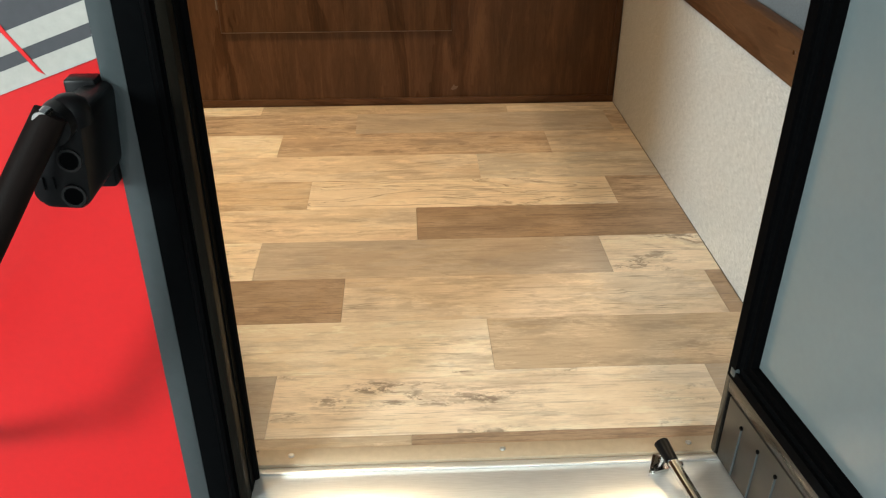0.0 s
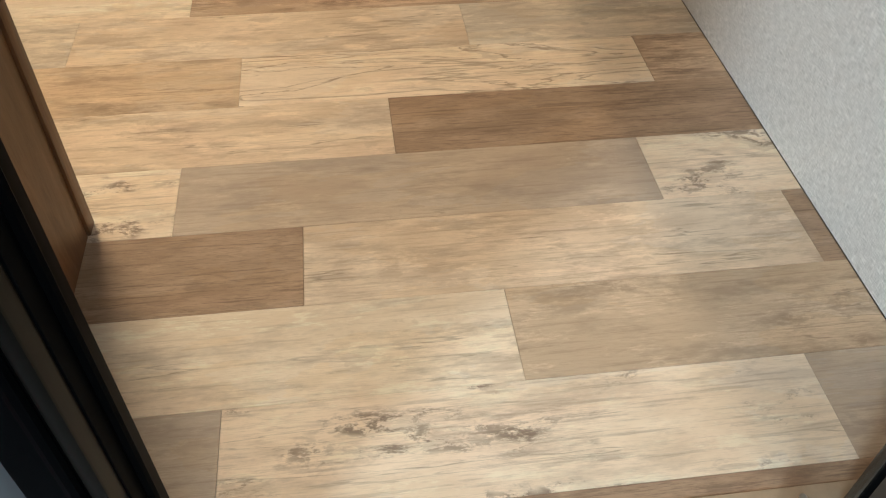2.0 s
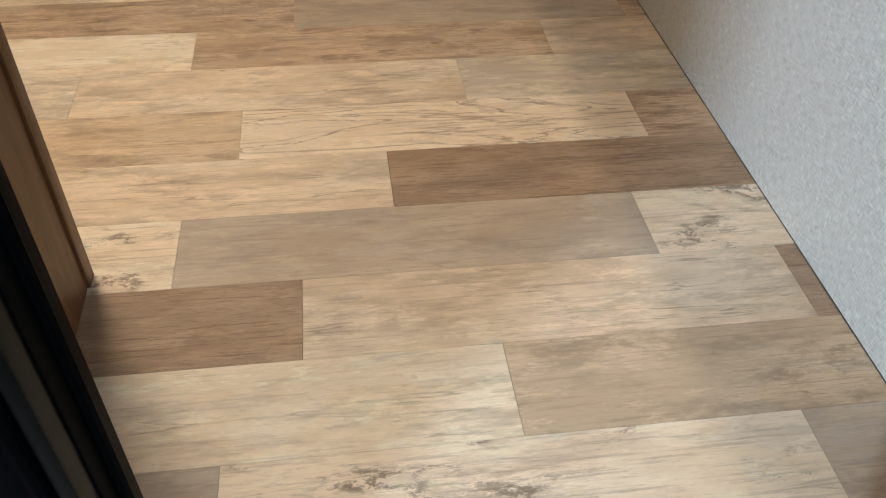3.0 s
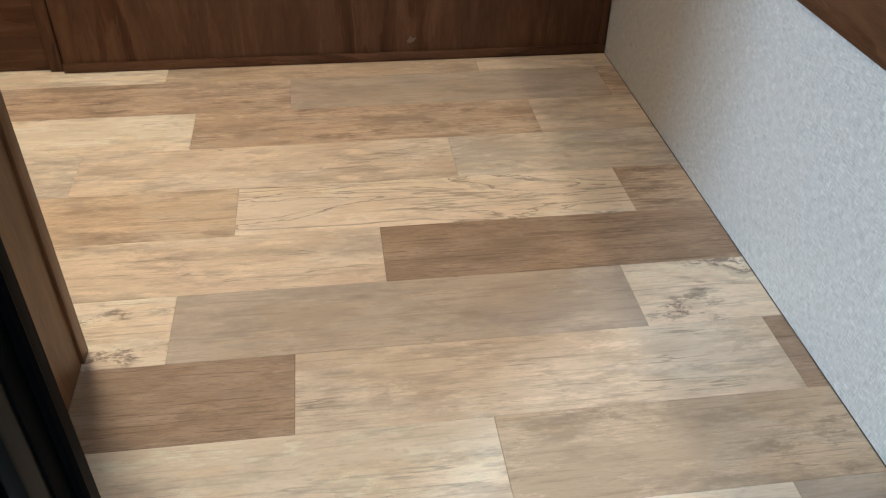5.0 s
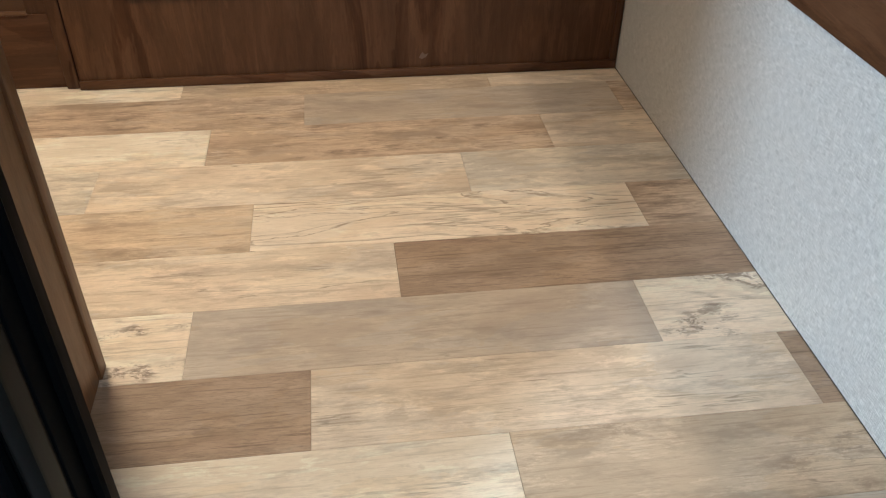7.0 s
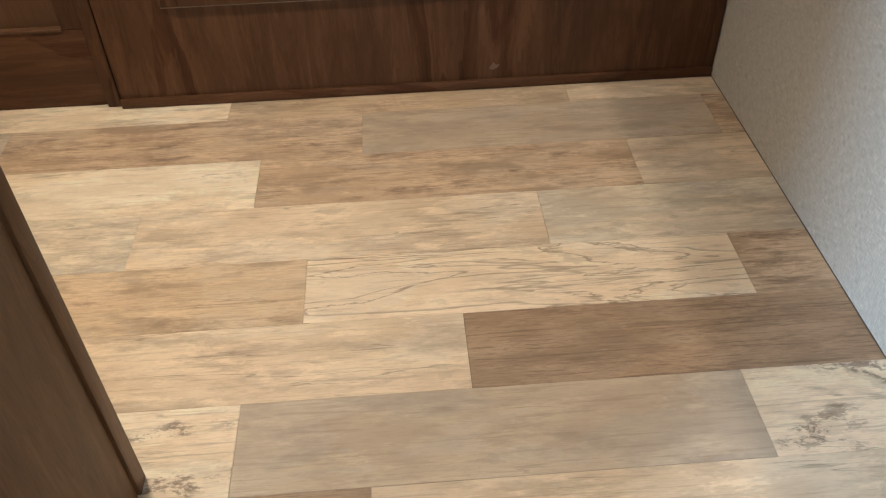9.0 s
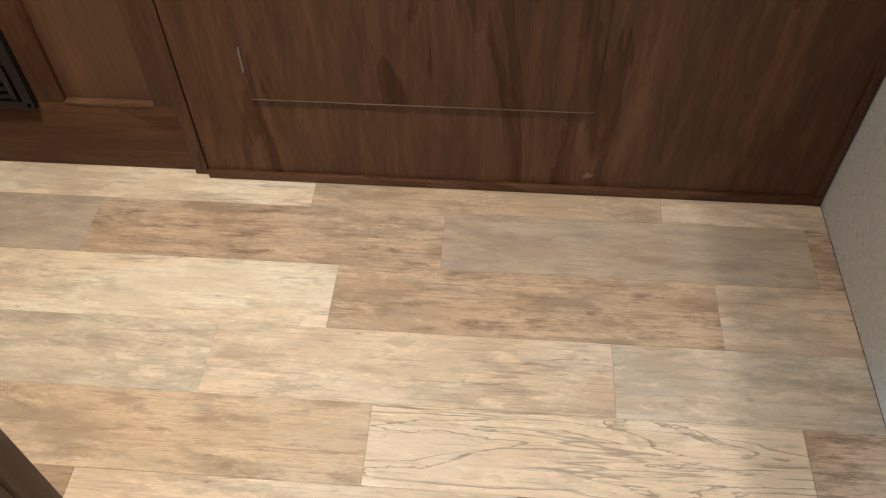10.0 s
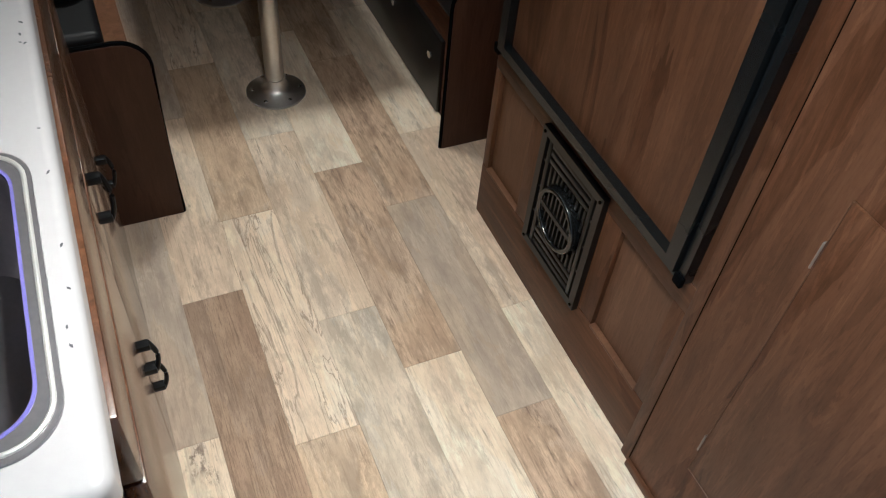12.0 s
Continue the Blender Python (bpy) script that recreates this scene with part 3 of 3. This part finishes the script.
def fridge_cabinet():
    x0, x1 = -1.518, -0.676
    f = CAB
    root = thing("fridge_cabinet", (-1.09, f, 0), "walnut face-framed cabinet with recessed panels below fridge", "cabinet")
    part("body", box(x0, x1 - 0.001, f + 0.021, BACK - 0.002, 0, CEIL), WOOD_Z, root)
    part("backing", box(x0 + 0.01, x1 - 0.01, f + 0.013, f + 0.020, 0.16, 0.56), OAK_Z, root, "recessed brown panel sheet")
    part("rail", box(x0, x1, f, f + 0.019, 0.001, 0.178, 0.0015), WOOD_X, root)
    part("rail", box(x0, x1, f, f + 0.019, 0.489, 0.560, 0.0015), WOOD_X, root)
    part("rail", box(x0, x1, f, f + 0.019, 1.50, CEIL, 0.0015), WOOD_X, root)
    for a, b in ((x0, -1.490), (-1.319, -0.937), (-0.752, x1)):
        part("stile", box(a, b, f + 0.0006, f + 0.019, 0.1785, 0.4885, 0.0015), WOOD_Z, root)
    part("stile", box(-0.731, x1, f + 0.0006, f + 0.019, 0.561, 1.499, 0.0015), WOOD_Z, root)
    part("stile", box(x0, -1.489, f + 0.0006, f + 0.019, 0.561, 1.499, 0.0015), WOOD_Z, root)
    part("corner_strip", box(-0.706, x1 - 0.001, f - 0.013, f - 0.0005, 0.001, CEIL, 0.003), WOOD_Z, root, "walnut corner strip")
    part("sill_bead", box(-1.490, -1.319, f - 0.003, f + 0.014, 0.175, 0.182, 0.002), OAK_Z, root)
    part("sill_bead", box(-0.937, -0.752, f - 0.003, f + 0.014, 0.175, 0.182, 0.002), OAK_Z, root)
    return root


fridge_cabinet()


def refrigerator():
    f = CAB
    x0, x1, z0, z1 = -1.489, -0.731, 0.562, 1.498
    root = thing("refrigerator", (-1.1, f, 0.56), "built-in refrigerator with black frame and walnut door insert", "refrigerator")
    o = [(x0, z0), (x1, z0), (x1, z1), (x0, z1)]
    i = [(x0 + 0.018, z0 + 0.018), (x1 - 0.018, z0 + 0.018), (x1 - 0.018, z1 - 0.018), (x0 + 0.018, z1 - 0.018)]
    j = [(x0 + 0.050, z0 + 0.038), (x1 - 0.050, z0 + 0.038), (x1 - 0.055, z1 - 0.048), (x0 + 0.055, z1 - 0.048)]
    part("surround", ring(o, i, "y", f - 0.022, f + 0.02), SLATE, root, "black outer surround")
    part("door_frame", ring([(a + 0.003 if a < -1 else a - 0.003, b) for a, b in i], j, "y", f - 0.034, f + 0.01), SLATE, root, "black rounded door frame")
    part("door_panel", box(x0 + 0.05, x1 - 0.05, f - 0.012, f + 0.002, z0 + 0.034, z1 - 0.044), WOOD_Z, root, "walnut door insert")
    part("corner_cap", box(x0 - 0.004, x0 + 0.02, f - 0.030, f - 0.020, z0 - 0.004, z0 + 0.02, 0.003), BLACK, root)
    part("corner_cap", box(x1 - 0.02, x1 + 0.004, f - 0.030, f - 0.020, z0 - 0.004, z0 + 0.02, 0.003), BLACK, root)
    return root


refrigerator()


def furnace_vent():
    f = CAB
    x0, x1, z0, z1 = -1.250, -0.994, 0.168, 0.524
    root = thing("furnace_vent", (-1.118, f, z0), "black louvred furnace grille with a round outlet", "vent")
    o = [(x0, z0), (x1, z0), (x1, z1), (x0, z1)]
    i = [(x0 + 0.02, z0 + 0.02), (x1 - 0.02, z0 + 0.02), (x1 - 0.02, z1 - 0.02), (x0 + 0.02, z1 - 0.02)]
    part("frame", ring(o, i, "y", f - 0.016, f - 0.0005), VENTBLACK, root)
    part("backing", box(x0 + 0.015, x1 - 0.015, f - 0.004, f - 0.001, z0 + 0.015, z1 - 0.015), RUBBER, root)
    cx, cz, r = (x0 + x1) / 2, 0.346, 0.078
    for zz in (z0 + 0.030, z0 + 0.050, z0 + 0.070, z1 - 0.070, z1 - 0.050, z1 - 0.030):
        part("slat", box(x0 + 0.044, x1 - 0.044, f - 0.013, f - 0.004, zz - 0.0062, zz + 0.0062, 0.0015), VENTBLACK, root)
    for xx in (x0 + 0.036, x1 - 0.036):
        part("mullion", box(xx - 0.0065, xx + 0.0065, f - 0.014, f - 0.004, z0 + 0.02, z1 - 0.02, 0.0015), VENTBLACK, root)
    for xx in (x0 + 0.020, x1 - 0.020):
        for zz in (z0 + 0.11, z0 + 0.19, z0 + 0.27):
            part("bridge", box(xx - 0.014, xx + 0.014, f - 0.012, f - 0.004, zz - 0.004, zz + 0.004, 0.001), VENTBLACK, root)
    xx = x0 + 0.055
    while xx < x1 - 0.05:
        half = math.sqrt(max(0.0, (r + 0.004) ** 2 - (xx - cx) ** 2))
        for a, b in ((z0 + 0.079, cz - half), (cz + half, z1 - 0.079)):
            if b - a > 0.006:
                part("slat", box(xx - 0.0042, xx + 0.0042, f - 0.012, f - 0.004, a, b, 0.001), VENTBLACK, root)
        xx += 0.0165
    circle = lambda q: [(cx + q * math.cos(k * math.pi / 20), cz + q * math.sin(k * math.pi / 20)) for k in range(40)]
    loop = ring(circle(r), circle(r - 0.012), "y", f - 0.030, f - 0.002)
    rim = [e for e in loop.edges if all(abs(v.co.y - (f - 0.030)) < 1e-5 for v in e.verts) and len({round(math.hypot(v.co.x - cx, v.co.z - cz), 4) for v in e.verts}) == 1]
    bmesh.ops.bevel(loop, geom=rim, offset=0.005, segments=3, affect="EDGES", profile=0.5)
    outlet = part("outlet_ring", loop, OUTLET, root, "glossy round outlet ring")
    for k in range(-4, 5):
        xx = cx + k * 0.0155
        half = math.sqrt((r - 0.012) ** 2 - (xx - cx) ** 2)
        part("vane", box(xx - 0.0028, xx + 0.0028, f - 0.022, f - 0.006, cz - half, cz + half), VENTBLACK, outlet)
    part("hub_bar", box(cx - r + 0.012, cx + r - 0.012, f - 0.025, f - 0.018, cz - 0.006, cz + 0.006), VENTBLACK, outlet)
    for sx in (x0 + 0.01, x1 - 0.01):
        for sz in (z0 + 0.012, z1 - 0.012):
            part("screw", rod((sx, f - 0.0185, sz), (sx, f - 0.015, sz), 0.004, sides=10), BLACK, root)
    return root


furnace_vent()


# ---- bed side ----
def bed_platform():
    root = thing("bed_platform", (BED, 0.8, 0), "bed platform faced in off-white woven-look vinyl, walnut rail", "bed base")
    part("side_panel", box(BED, BED + 0.02, INNER + 0.001, FACE - 0.001, 0.0, 0.431), LINEN, root, "off-white linen-textured side panel")
    # Black strip paints the shade of the gap between panel and floor.
    part("sealant_line", box(BED - 0.0007, BED, INNER + 0.002, FACE - 0.002, 0.0, 0.0007), RUBBER, root, "thin dark strip standing for the gap's shade at the floor")
    part("rail", box(BED - 0.010, BED + 0.022, INNER + 0.001, FACE - 0.001, 0.431, 0.509, 0.005), WOOD_Y, root, "walnut edge rail")
    part("platform", box(BED + 0.021, EAST - 0.002, INNER + 0.001, FACE - 0.001, 0.399, 0.430), WOOD_Y, root)
    for y in (0.47, 0.86, 1.3):
        part("screw", rod((BED - 0.0125, y, 0.487), (BED - 0.009, y, 0.487), 0.004, sides=10), CHROME, root)
    mat = thing("mattress", (1.2, 0.8, 0.434), "grey fabric mattress lying on the bed platform", "mattress")
    part("cover", box(BED + 0.03, EAST - 0.01, INNER + 0.01, FACE - 0.01, 0.434, 0.60, 0.03, segments=3), FABRIC, mat)
    part("piping", sweep([(BED + 0.034, INNER + 0.04, 0.585), (BED + 0.034, FACE - 0.04, 0.585)], 0.005, 8), FABRIC, mat)


bed_platform()


def fire_extinguisher():
    x, y = 0.562, 0.168
    root = thing("fire_extinguisher", (x, y, 0.06), "small white fire extinguisher with red label bands", "fire extinguisher")
    part("body", turned([(0.012, 0), (0.028, 0.006), (0.037, 0.022), (0.039, 0.04), (0.039, 0.26), (0.03, 0.285), (0.015, 0.295)], (x, y, 0.06)), EXTWHITE, root)
    for z0, z1 in ((0.105, 0.118), (0.128, 0.25)):
        part("label", turned([(0.0394, z0), (0.0397, z0 + 0.001), (0.0397, z1 - 0.001), (0.0394, z1)], (x, y, 0.06)), RED, root, "red printed band")
    part("valve", rod((x, y, 0.353), (x, y, 0.39), 0.014), PLASTIC, root)
    part("lever", box(x - 0.05, x + 0.01, y - 0.009, y + 0.009, 0.385, 0.40, 0.003), PLASTIC, root)
    part("mount", box(x + 0.032, BED - 0.0005, y - 0.02, y + 0.02, 0.07, 0.32, 0.003), PLASTIC, root, "black wall bracket")
    return root


fire_extinguisher()


# ---- kitchen ----
KX0, KX1, KF = -1.766, -0.457, 0.632


def bar_handle(parent, x, z0, z1, y, mat, r=0.0044):
    zc = (z0 + z1) / 2
    h = part("handle", sweep([(x, y + 0.027 - 0.009 * abs((z - zc) / (z1 - zc)) ** 2, z) for z in np.linspace(z0, z1, 9)], r, 10), mat, parent, "black bow handle")
    for z in (z0 + 0.006, z1 - 0.006):
        part("post", box(x - 0.008, x + 0.008, y - 0.001, y + 0.020, z - 0.007, z + 0.007, 0.002), mat, h)


def kitchen_cabinet():
    root = thing("kitchen_cabinet", (-1.1, 0.37, 0), "brown wood-grain kitchen base cabinet under the white counter", "cabinet")
    part("body", box(KX0, KX1 - 0.001, INNER + 0.002, KF - 0.020, 0.0, 0.828), WOOD_Z, root)
    # Panel and stile carry reflected light in their colour.
    part("end_panel", box(KX1, KX1 + 0.008, INNER + 0.002, 0.611, 0.0, 0.953), GLARE_Z, root, "brown laminate end panel, colour brightened to stand for glare")
    part("end_stile", box(KX1 - 0.014, -0.444, 0.6125, 0.642, 0.0, 0.953, 0.003), GLARE_Z, root, "brown corner stile, colour brightened to stand for glare")
    part("bottom_rail", box(KX0, KX1 - 0.031, KF - 0.019, KF, 0.0, 0.06, 0.0015), WOOD_X, root)
    part("top_rail", box(KX0, KX1 - 0.031, KF - 0.019, KF, 0.80, 0.950, 0.0015), WOOD_X, root)
    for a, b, top, hx, z0, z1 in ((-0.560, -0.990, 0.79, -0.960, 0.440, 0.520), (-0.996, -1.400, 0.64, -1.028, 0.288, 0.366), (-1.406, -1.740, 0.79, -1.44, 0.44, 0.52)):
        d = part("door", box(b, a, KF + 0.001, KF + 0.028, 0.018, top, 0.004), GLOSS_Z, root, "walnut cabinet door")
        bar_handle(d, hx, z0, z1, KF + 0.028, PLASTIC)
    d = part("drawer_front", box(-1.400, -0.996, KF + 0.001, KF + 0.028, 0.646, 0.79, 0.004), GLOSS_Z, root)
    bar_handle(d, -1.085, 0.69, 0.785, KF + 0.028, PLASTIC)
    part("latch", box(-0.487, -0.474, KF, KF + 0.010, 0.900, 0.912, 0.002), CHROME, root, "small bright catch")
    # Black strip paints the dark gap between the doors and the floor.
    part("toe_kick", box(KX0, KX1 - 0.031, KF + 0.001, KF + 0.0265, 0.0, 0.015), RUBBER, root, "black strip standing for the shaded gap under the doors")
    part("drawer_front", box(-1.740, -0.560, KF + 0.001, KF + 0.026, 0.795, 0.930, 0.004), GLOSS_Z, root)
    return root


kitchen_cabinet()


def countertop():
    root = thing("countertop", (-1.1, 0.4, 0.954), "white speckled kitchen counter with rounded corner, sink cut-out", "countertop")
    steps = 8
    outer = rounded(KX0, -0.446, INNER + 0.002, 0.653, 0.022, steps)
    inner = rounded(-0.900, -0.508, 0.247, 0.615, 0.05, steps)
    slab = ring(outer, inner, "z", 0.954, 0.998)
    rim = [e for e in slab.edges if all(abs(v.co.z - 0.998) < 1e-5 for v in e.verts) and all(min(abs(v.co.y - 0.653), abs(v.co.x + 0.446)) < 0.03 for v in e.verts)]
    bmesh.ops.bevel(slab, geom=rim, offset=0.014, segments=4, affect="EDGES", profile=0.5)
    part("slab", slab, COUNTER, root)
    part("edge_band", box(KX0 + 0.001, -0.470, 0.640, 0.650, 0.932, 0.9538, 0.002), TANEDGE, root, "tan lower edge band")
    rng = random.Random(5)
    for k in range(30):
        x, y = rng.uniform(-1.5, -0.47), rng.choice((rng.uniform(0.632, 0.645), rng.uniform(0.14, 0.645)))
        if -0.93 < x < -0.485 and 0.22 < y < 0.63:
            continue
        a, s = rng.uniform(0, 3.1), rng.uniform(0.002, 0.0042)
        pts = [(x + s * c * math.cos(a) - s * 0.45 * d * math.sin(a), y + s * c * math.sin(a) + s * 0.45 * d * math.cos(a)) for c, d in ((-1, 0), (-0.3, -1), (0.8, -0.6), (1, 0.2), (0.1, 1))]
        part("fleck", prism(pts, "z", 0.9982, 0.9985), DECALGREY, root, "", False)
    return root


countertop()


def sink():
    root = thing("sink", (-0.708, 0.430, 0.82), "stainless steel sink with blue film round its bowl", "sink")
    s = 8
    part("rim", ring(rounded(-0.910, -0.498, 0.237, 0.625, 0.055, s), rounded(-0.892, -0.522, 0.257, 0.603, 0.05, s), "z", 0.9985, 1.0025), RIMSTEEL, root, "satin steel rim")
    part("bead", sweep([(x, y, 1.0025) for x, y in rounded(-0.902, -0.507, 0.245, 0.617, 0.048, s)] + [(-0.507, 0.574, 1.0025)], 0.0028, 8), ALU, root, "bright raised bead")
    part("film", ring(rounded(-0.894, -0.520, 0.255, 0.605, 0.052, s), rounded(-0.891, -0.5235, 0.2585, 0.6015, 0.050, s), "z", 0.9770, 1.0032), FILM, root, "blue protective film edge")
    bowl = bmesh.new()
    loops = []
    for d, z, r in ((0, 1.0000, 0.05), (0.006, 0.8720, 0.05), (0.02, 0.8440, 0.05), (0.05, 0.8370, 0.04)):
        loops.append([bowl.verts.new((x, y, z)) for x, y in rounded(-0.8905 + d, -0.524 - d, 0.259 + d, 0.601 - d, r, s)])
    for a, b in zip(loops, loops[1:]):
        for k in range(len(a)):
            bowl.faces.new((a[k], a[(k + 1) % len(a)], b[(k + 1) % len(a)], b[k]))
    bowl.faces.new(loops[-1])
    bmesh.ops.recalc_face_normals(bowl, faces=bowl.faces)
    part("bowl", bowl, RIMSTEEL, root, "satin steel bowl")
    part("drain", turned([(0.045, 0), (0.045, 0.003), (0.03, 0.001)], (-0.708, 0.430, 0.838)), CHROME, root)
    return root


sink()


# ---- dinette ----
def bench(name, x, y0, y1, length, face_y, label):
    root = thing(name, (x - length / 2, (y0 + y1) / 2, 0), label, "bench")
    top, r = 0.55, 0.07
    sgn = 1 if face_y == y1 else -1
    back = y0 if sgn > 0 else y1
    pts = [(back, 0.0), (face_y, 0.0), (face_y, top - r)]
    for k in range(1, 7):
        t = radians(90 * k / 6)
        pts.append((face_y - sgn * (r - r * math.cos(t)), top - r + r * math.sin(t)))
    pts.append((back, top))
    part("end_panel", prism(pts, "x", x - 0.018, x, 0.001), DARK_Z, root, "dark walnut end panel with rounded corner")
    edge = [(x - 0.009, u, w) for u, w in pts[1:]]
    part("edge_band", sweep(edge, 0.0075, 8), BLACK, root, "black edge moulding")
    a, b = sorted((back, face_y - sgn * 0.03))
    return root, a, b


def dinette():
    r1, a, b = bench("dinette_bench", -1.770, INNER + 0.003, 0.819, 2.1, 0.819, "dark walnut dinette bench with black upholstered seat")
    part("base", box(-3.9, -1.81, a, b - 0.004, 0.0, 0.46), OAK_Z, r1, "brown wood bench side")
    part("seat_cushion", box(-3.9, -1.86, a + 0.10, b - 0.055, 0.461, 0.53, 0.02, segments=3), DARKSEAT, r1, "black upholstered seat cushion")
    part("backrest", box(-3.9, -1.86, a, a + 0.10, 0.461, 0.82, 0.03, segments=3), DARKSEAT, r1, "black upholstered backrest")
    part("bolster", box(-2.16, -2.00, a + 0.12, b - 0.075, 0.531, 0.60, 0.025, segments=3), DARKSEAT, r1, "black rounded arm cushion")
    r2, a, b = bench("dinette_bench", -1.788, 1.598, BACK - 0.003, 2.1, 1.598, "dark walnut dinette bench with black lower panel")
    part("base", box(-3.9, -1.808, a + 0.03, b, 0.0, 0.40), WOOD_X, r2)
    pan = part("access_panel", box(-3.0, -1.946, 1.645, 1.669, 0.006, 0.27, 0.006), VENTBLACK, r2, "black access panel")
    for x in (-2.02, -2.33, -2.7):
        part("latch", rod((x, 1.639, 0.18), (x, 1.647, 0.18), 0.012, sides=14), CHROME, pan, "bright round latch")
    part("seat_cushion", box(-3.9, -1.808, 1.613, b - 0.10, 0.401, 0.52, 0.03, segments=3), DARKSEAT, r2, "black upholstered seat cushion")
    t = thing("dinette_table", (-2.5, 1.19, 0), "dinette table on two satin steel pedestal poles", "table")
    part("tabletop", prism(rounded(-3.15, -2.12, 0.92, 1.44, 0.06), "z", 0.70, 0.73, 0.004), WOOD_X, t, "walnut laminate tabletop")
    for x, y in ((-2.214, 1.200), (-2.835, 1.165)):
        pole = part("pole", rod((x, y, 0.03), (x, y, 0.70), 0.030, 0.027, 28), STEEL, t, "satin steel pole")
        part("flange", turned([(0.094, 0), (0.094, 0.006), (0.087, 0.010), (0.050, 0.020), (0.038, 0.034), (0.034, 0.06)], (x, y, 0.0), 36), STEEL, pole, "round steel floor flange")
        for k in range(6):
            q = k * math.pi / 3 + 0.35
            part("screw", turned([(0.006, 0), (0.006, 0.003), (0.003, 0.005)], (x + 0.075 * math.cos(q), y + 0.075 * math.sin(q), 0.0125), 10), CHROME, pole)


dinette()

# ---- floor and its planks ----
floor = setting("floor", box(WEST, EAST, INNER, BACK, -0.12, -0.003), TRIMTAN, "wood-look vinyl plank floor in mixed beige tones", "floor")
ROW, LONG, FIRST = 0.150, 0.7255, 1.65
ROWS = [(-0.442, {-3: "white", -2: "pale", -1: "white", 0: "beige", 1: "pale"}),
        (-0.159, {-3: "streak", -2: "grey", -1: "streak", 0: "grey", 1: "streak"}),
        (-0.358, {-3: "white", -2: "streak", -1: "white", 0: "streak", 1: "pale"}),
        (-0.561, {-3: "cloud", -2: "pale", -1: "cloud", 0: "pale", 1: "cloud"}),
        (-0.252, {-3: "beige", -2: "marble", -1: "beige", 0: "marble", 1: "streak"}),
        (0.0, {-4: "grey", -3: "pale", -2: "brown", -1: "pale", 0: "brown"}),
        (-0.332, {-3: "pale", -2: "grey", -1: "spotted", 0: "grey", 1: "spotted"}),
        (-0.147, {-1: "brown", 0: "pale", 1: "brown"}),
        (0.121, {-1: "white", 0: "beige"}),
        (-0.245, {-1: "grey", 0: "spotted", 1: "grey"}),
        (-0.022, {-1: "beige", 0: "brown"})]
CYCLE = ["beige", "pale", "grey", "white", "streak", "brown", "marble"]


def plank_mesh(lx, ly):
    g, b, h = 0.00025, 0.0005, 0.003
    x, y = lx / 2 - g, ly / 2 - g
    verts = [(s * x, t * y, z) for z in (-h, -0.0004) for s, t in ((-1, -1), (1, -1), (1, 1), (-1, 1))]
    verts += [(s * (x - b), t * (y - b), 0) for s, t in ((-1, -1), (1, -1), (1, 1), (-1, 1))]
    faces = [(8, 9, 10, 11)] + [(k + d, (k + 1) % 4 + d, (k + 1) % 4 + 4 + d, k + 4 + d) for d in (0, 4) for k in range(4)]
    mesh = bpy.data.meshes.new("plank")
    mesh.from_pydata(verts, [], faces)
    mesh.materials.append(None)
    return mesh


shared = {}
X_END = BED - 0.001
for r in range(-3, 11):
    phase, kinds = ROWS[r] if r >= 0 else (-0.2 + 0.23 * r, {})
    hi = FIRST - ROW * r
    lo = max(hi - ROW, 0.1255)
    hi = min(hi, BACK)
    for n in range(-5, 3):
        a, b = max(phase + n * LONG, WEST), min(phase + (n + 1) * LONG, X_END)
        if b - a < 0.01:
            continue
        key = (round(b - a, 4), round(hi - lo, 4))
        if key not in shared:
            shared[key] = plank_mesh(b - a, hi - lo)
        ob = new("plank", shared[key])
        ob.parent = floor
        ob.location = ((a + b) / 2, (lo + hi) / 2, 0)
        ob.material_slots[0].link = "OBJECT"
        ob.material_slots[0].material = PLANK[kinds.get(n, CYCLE[(3 * r + 5 * n) % 7])]
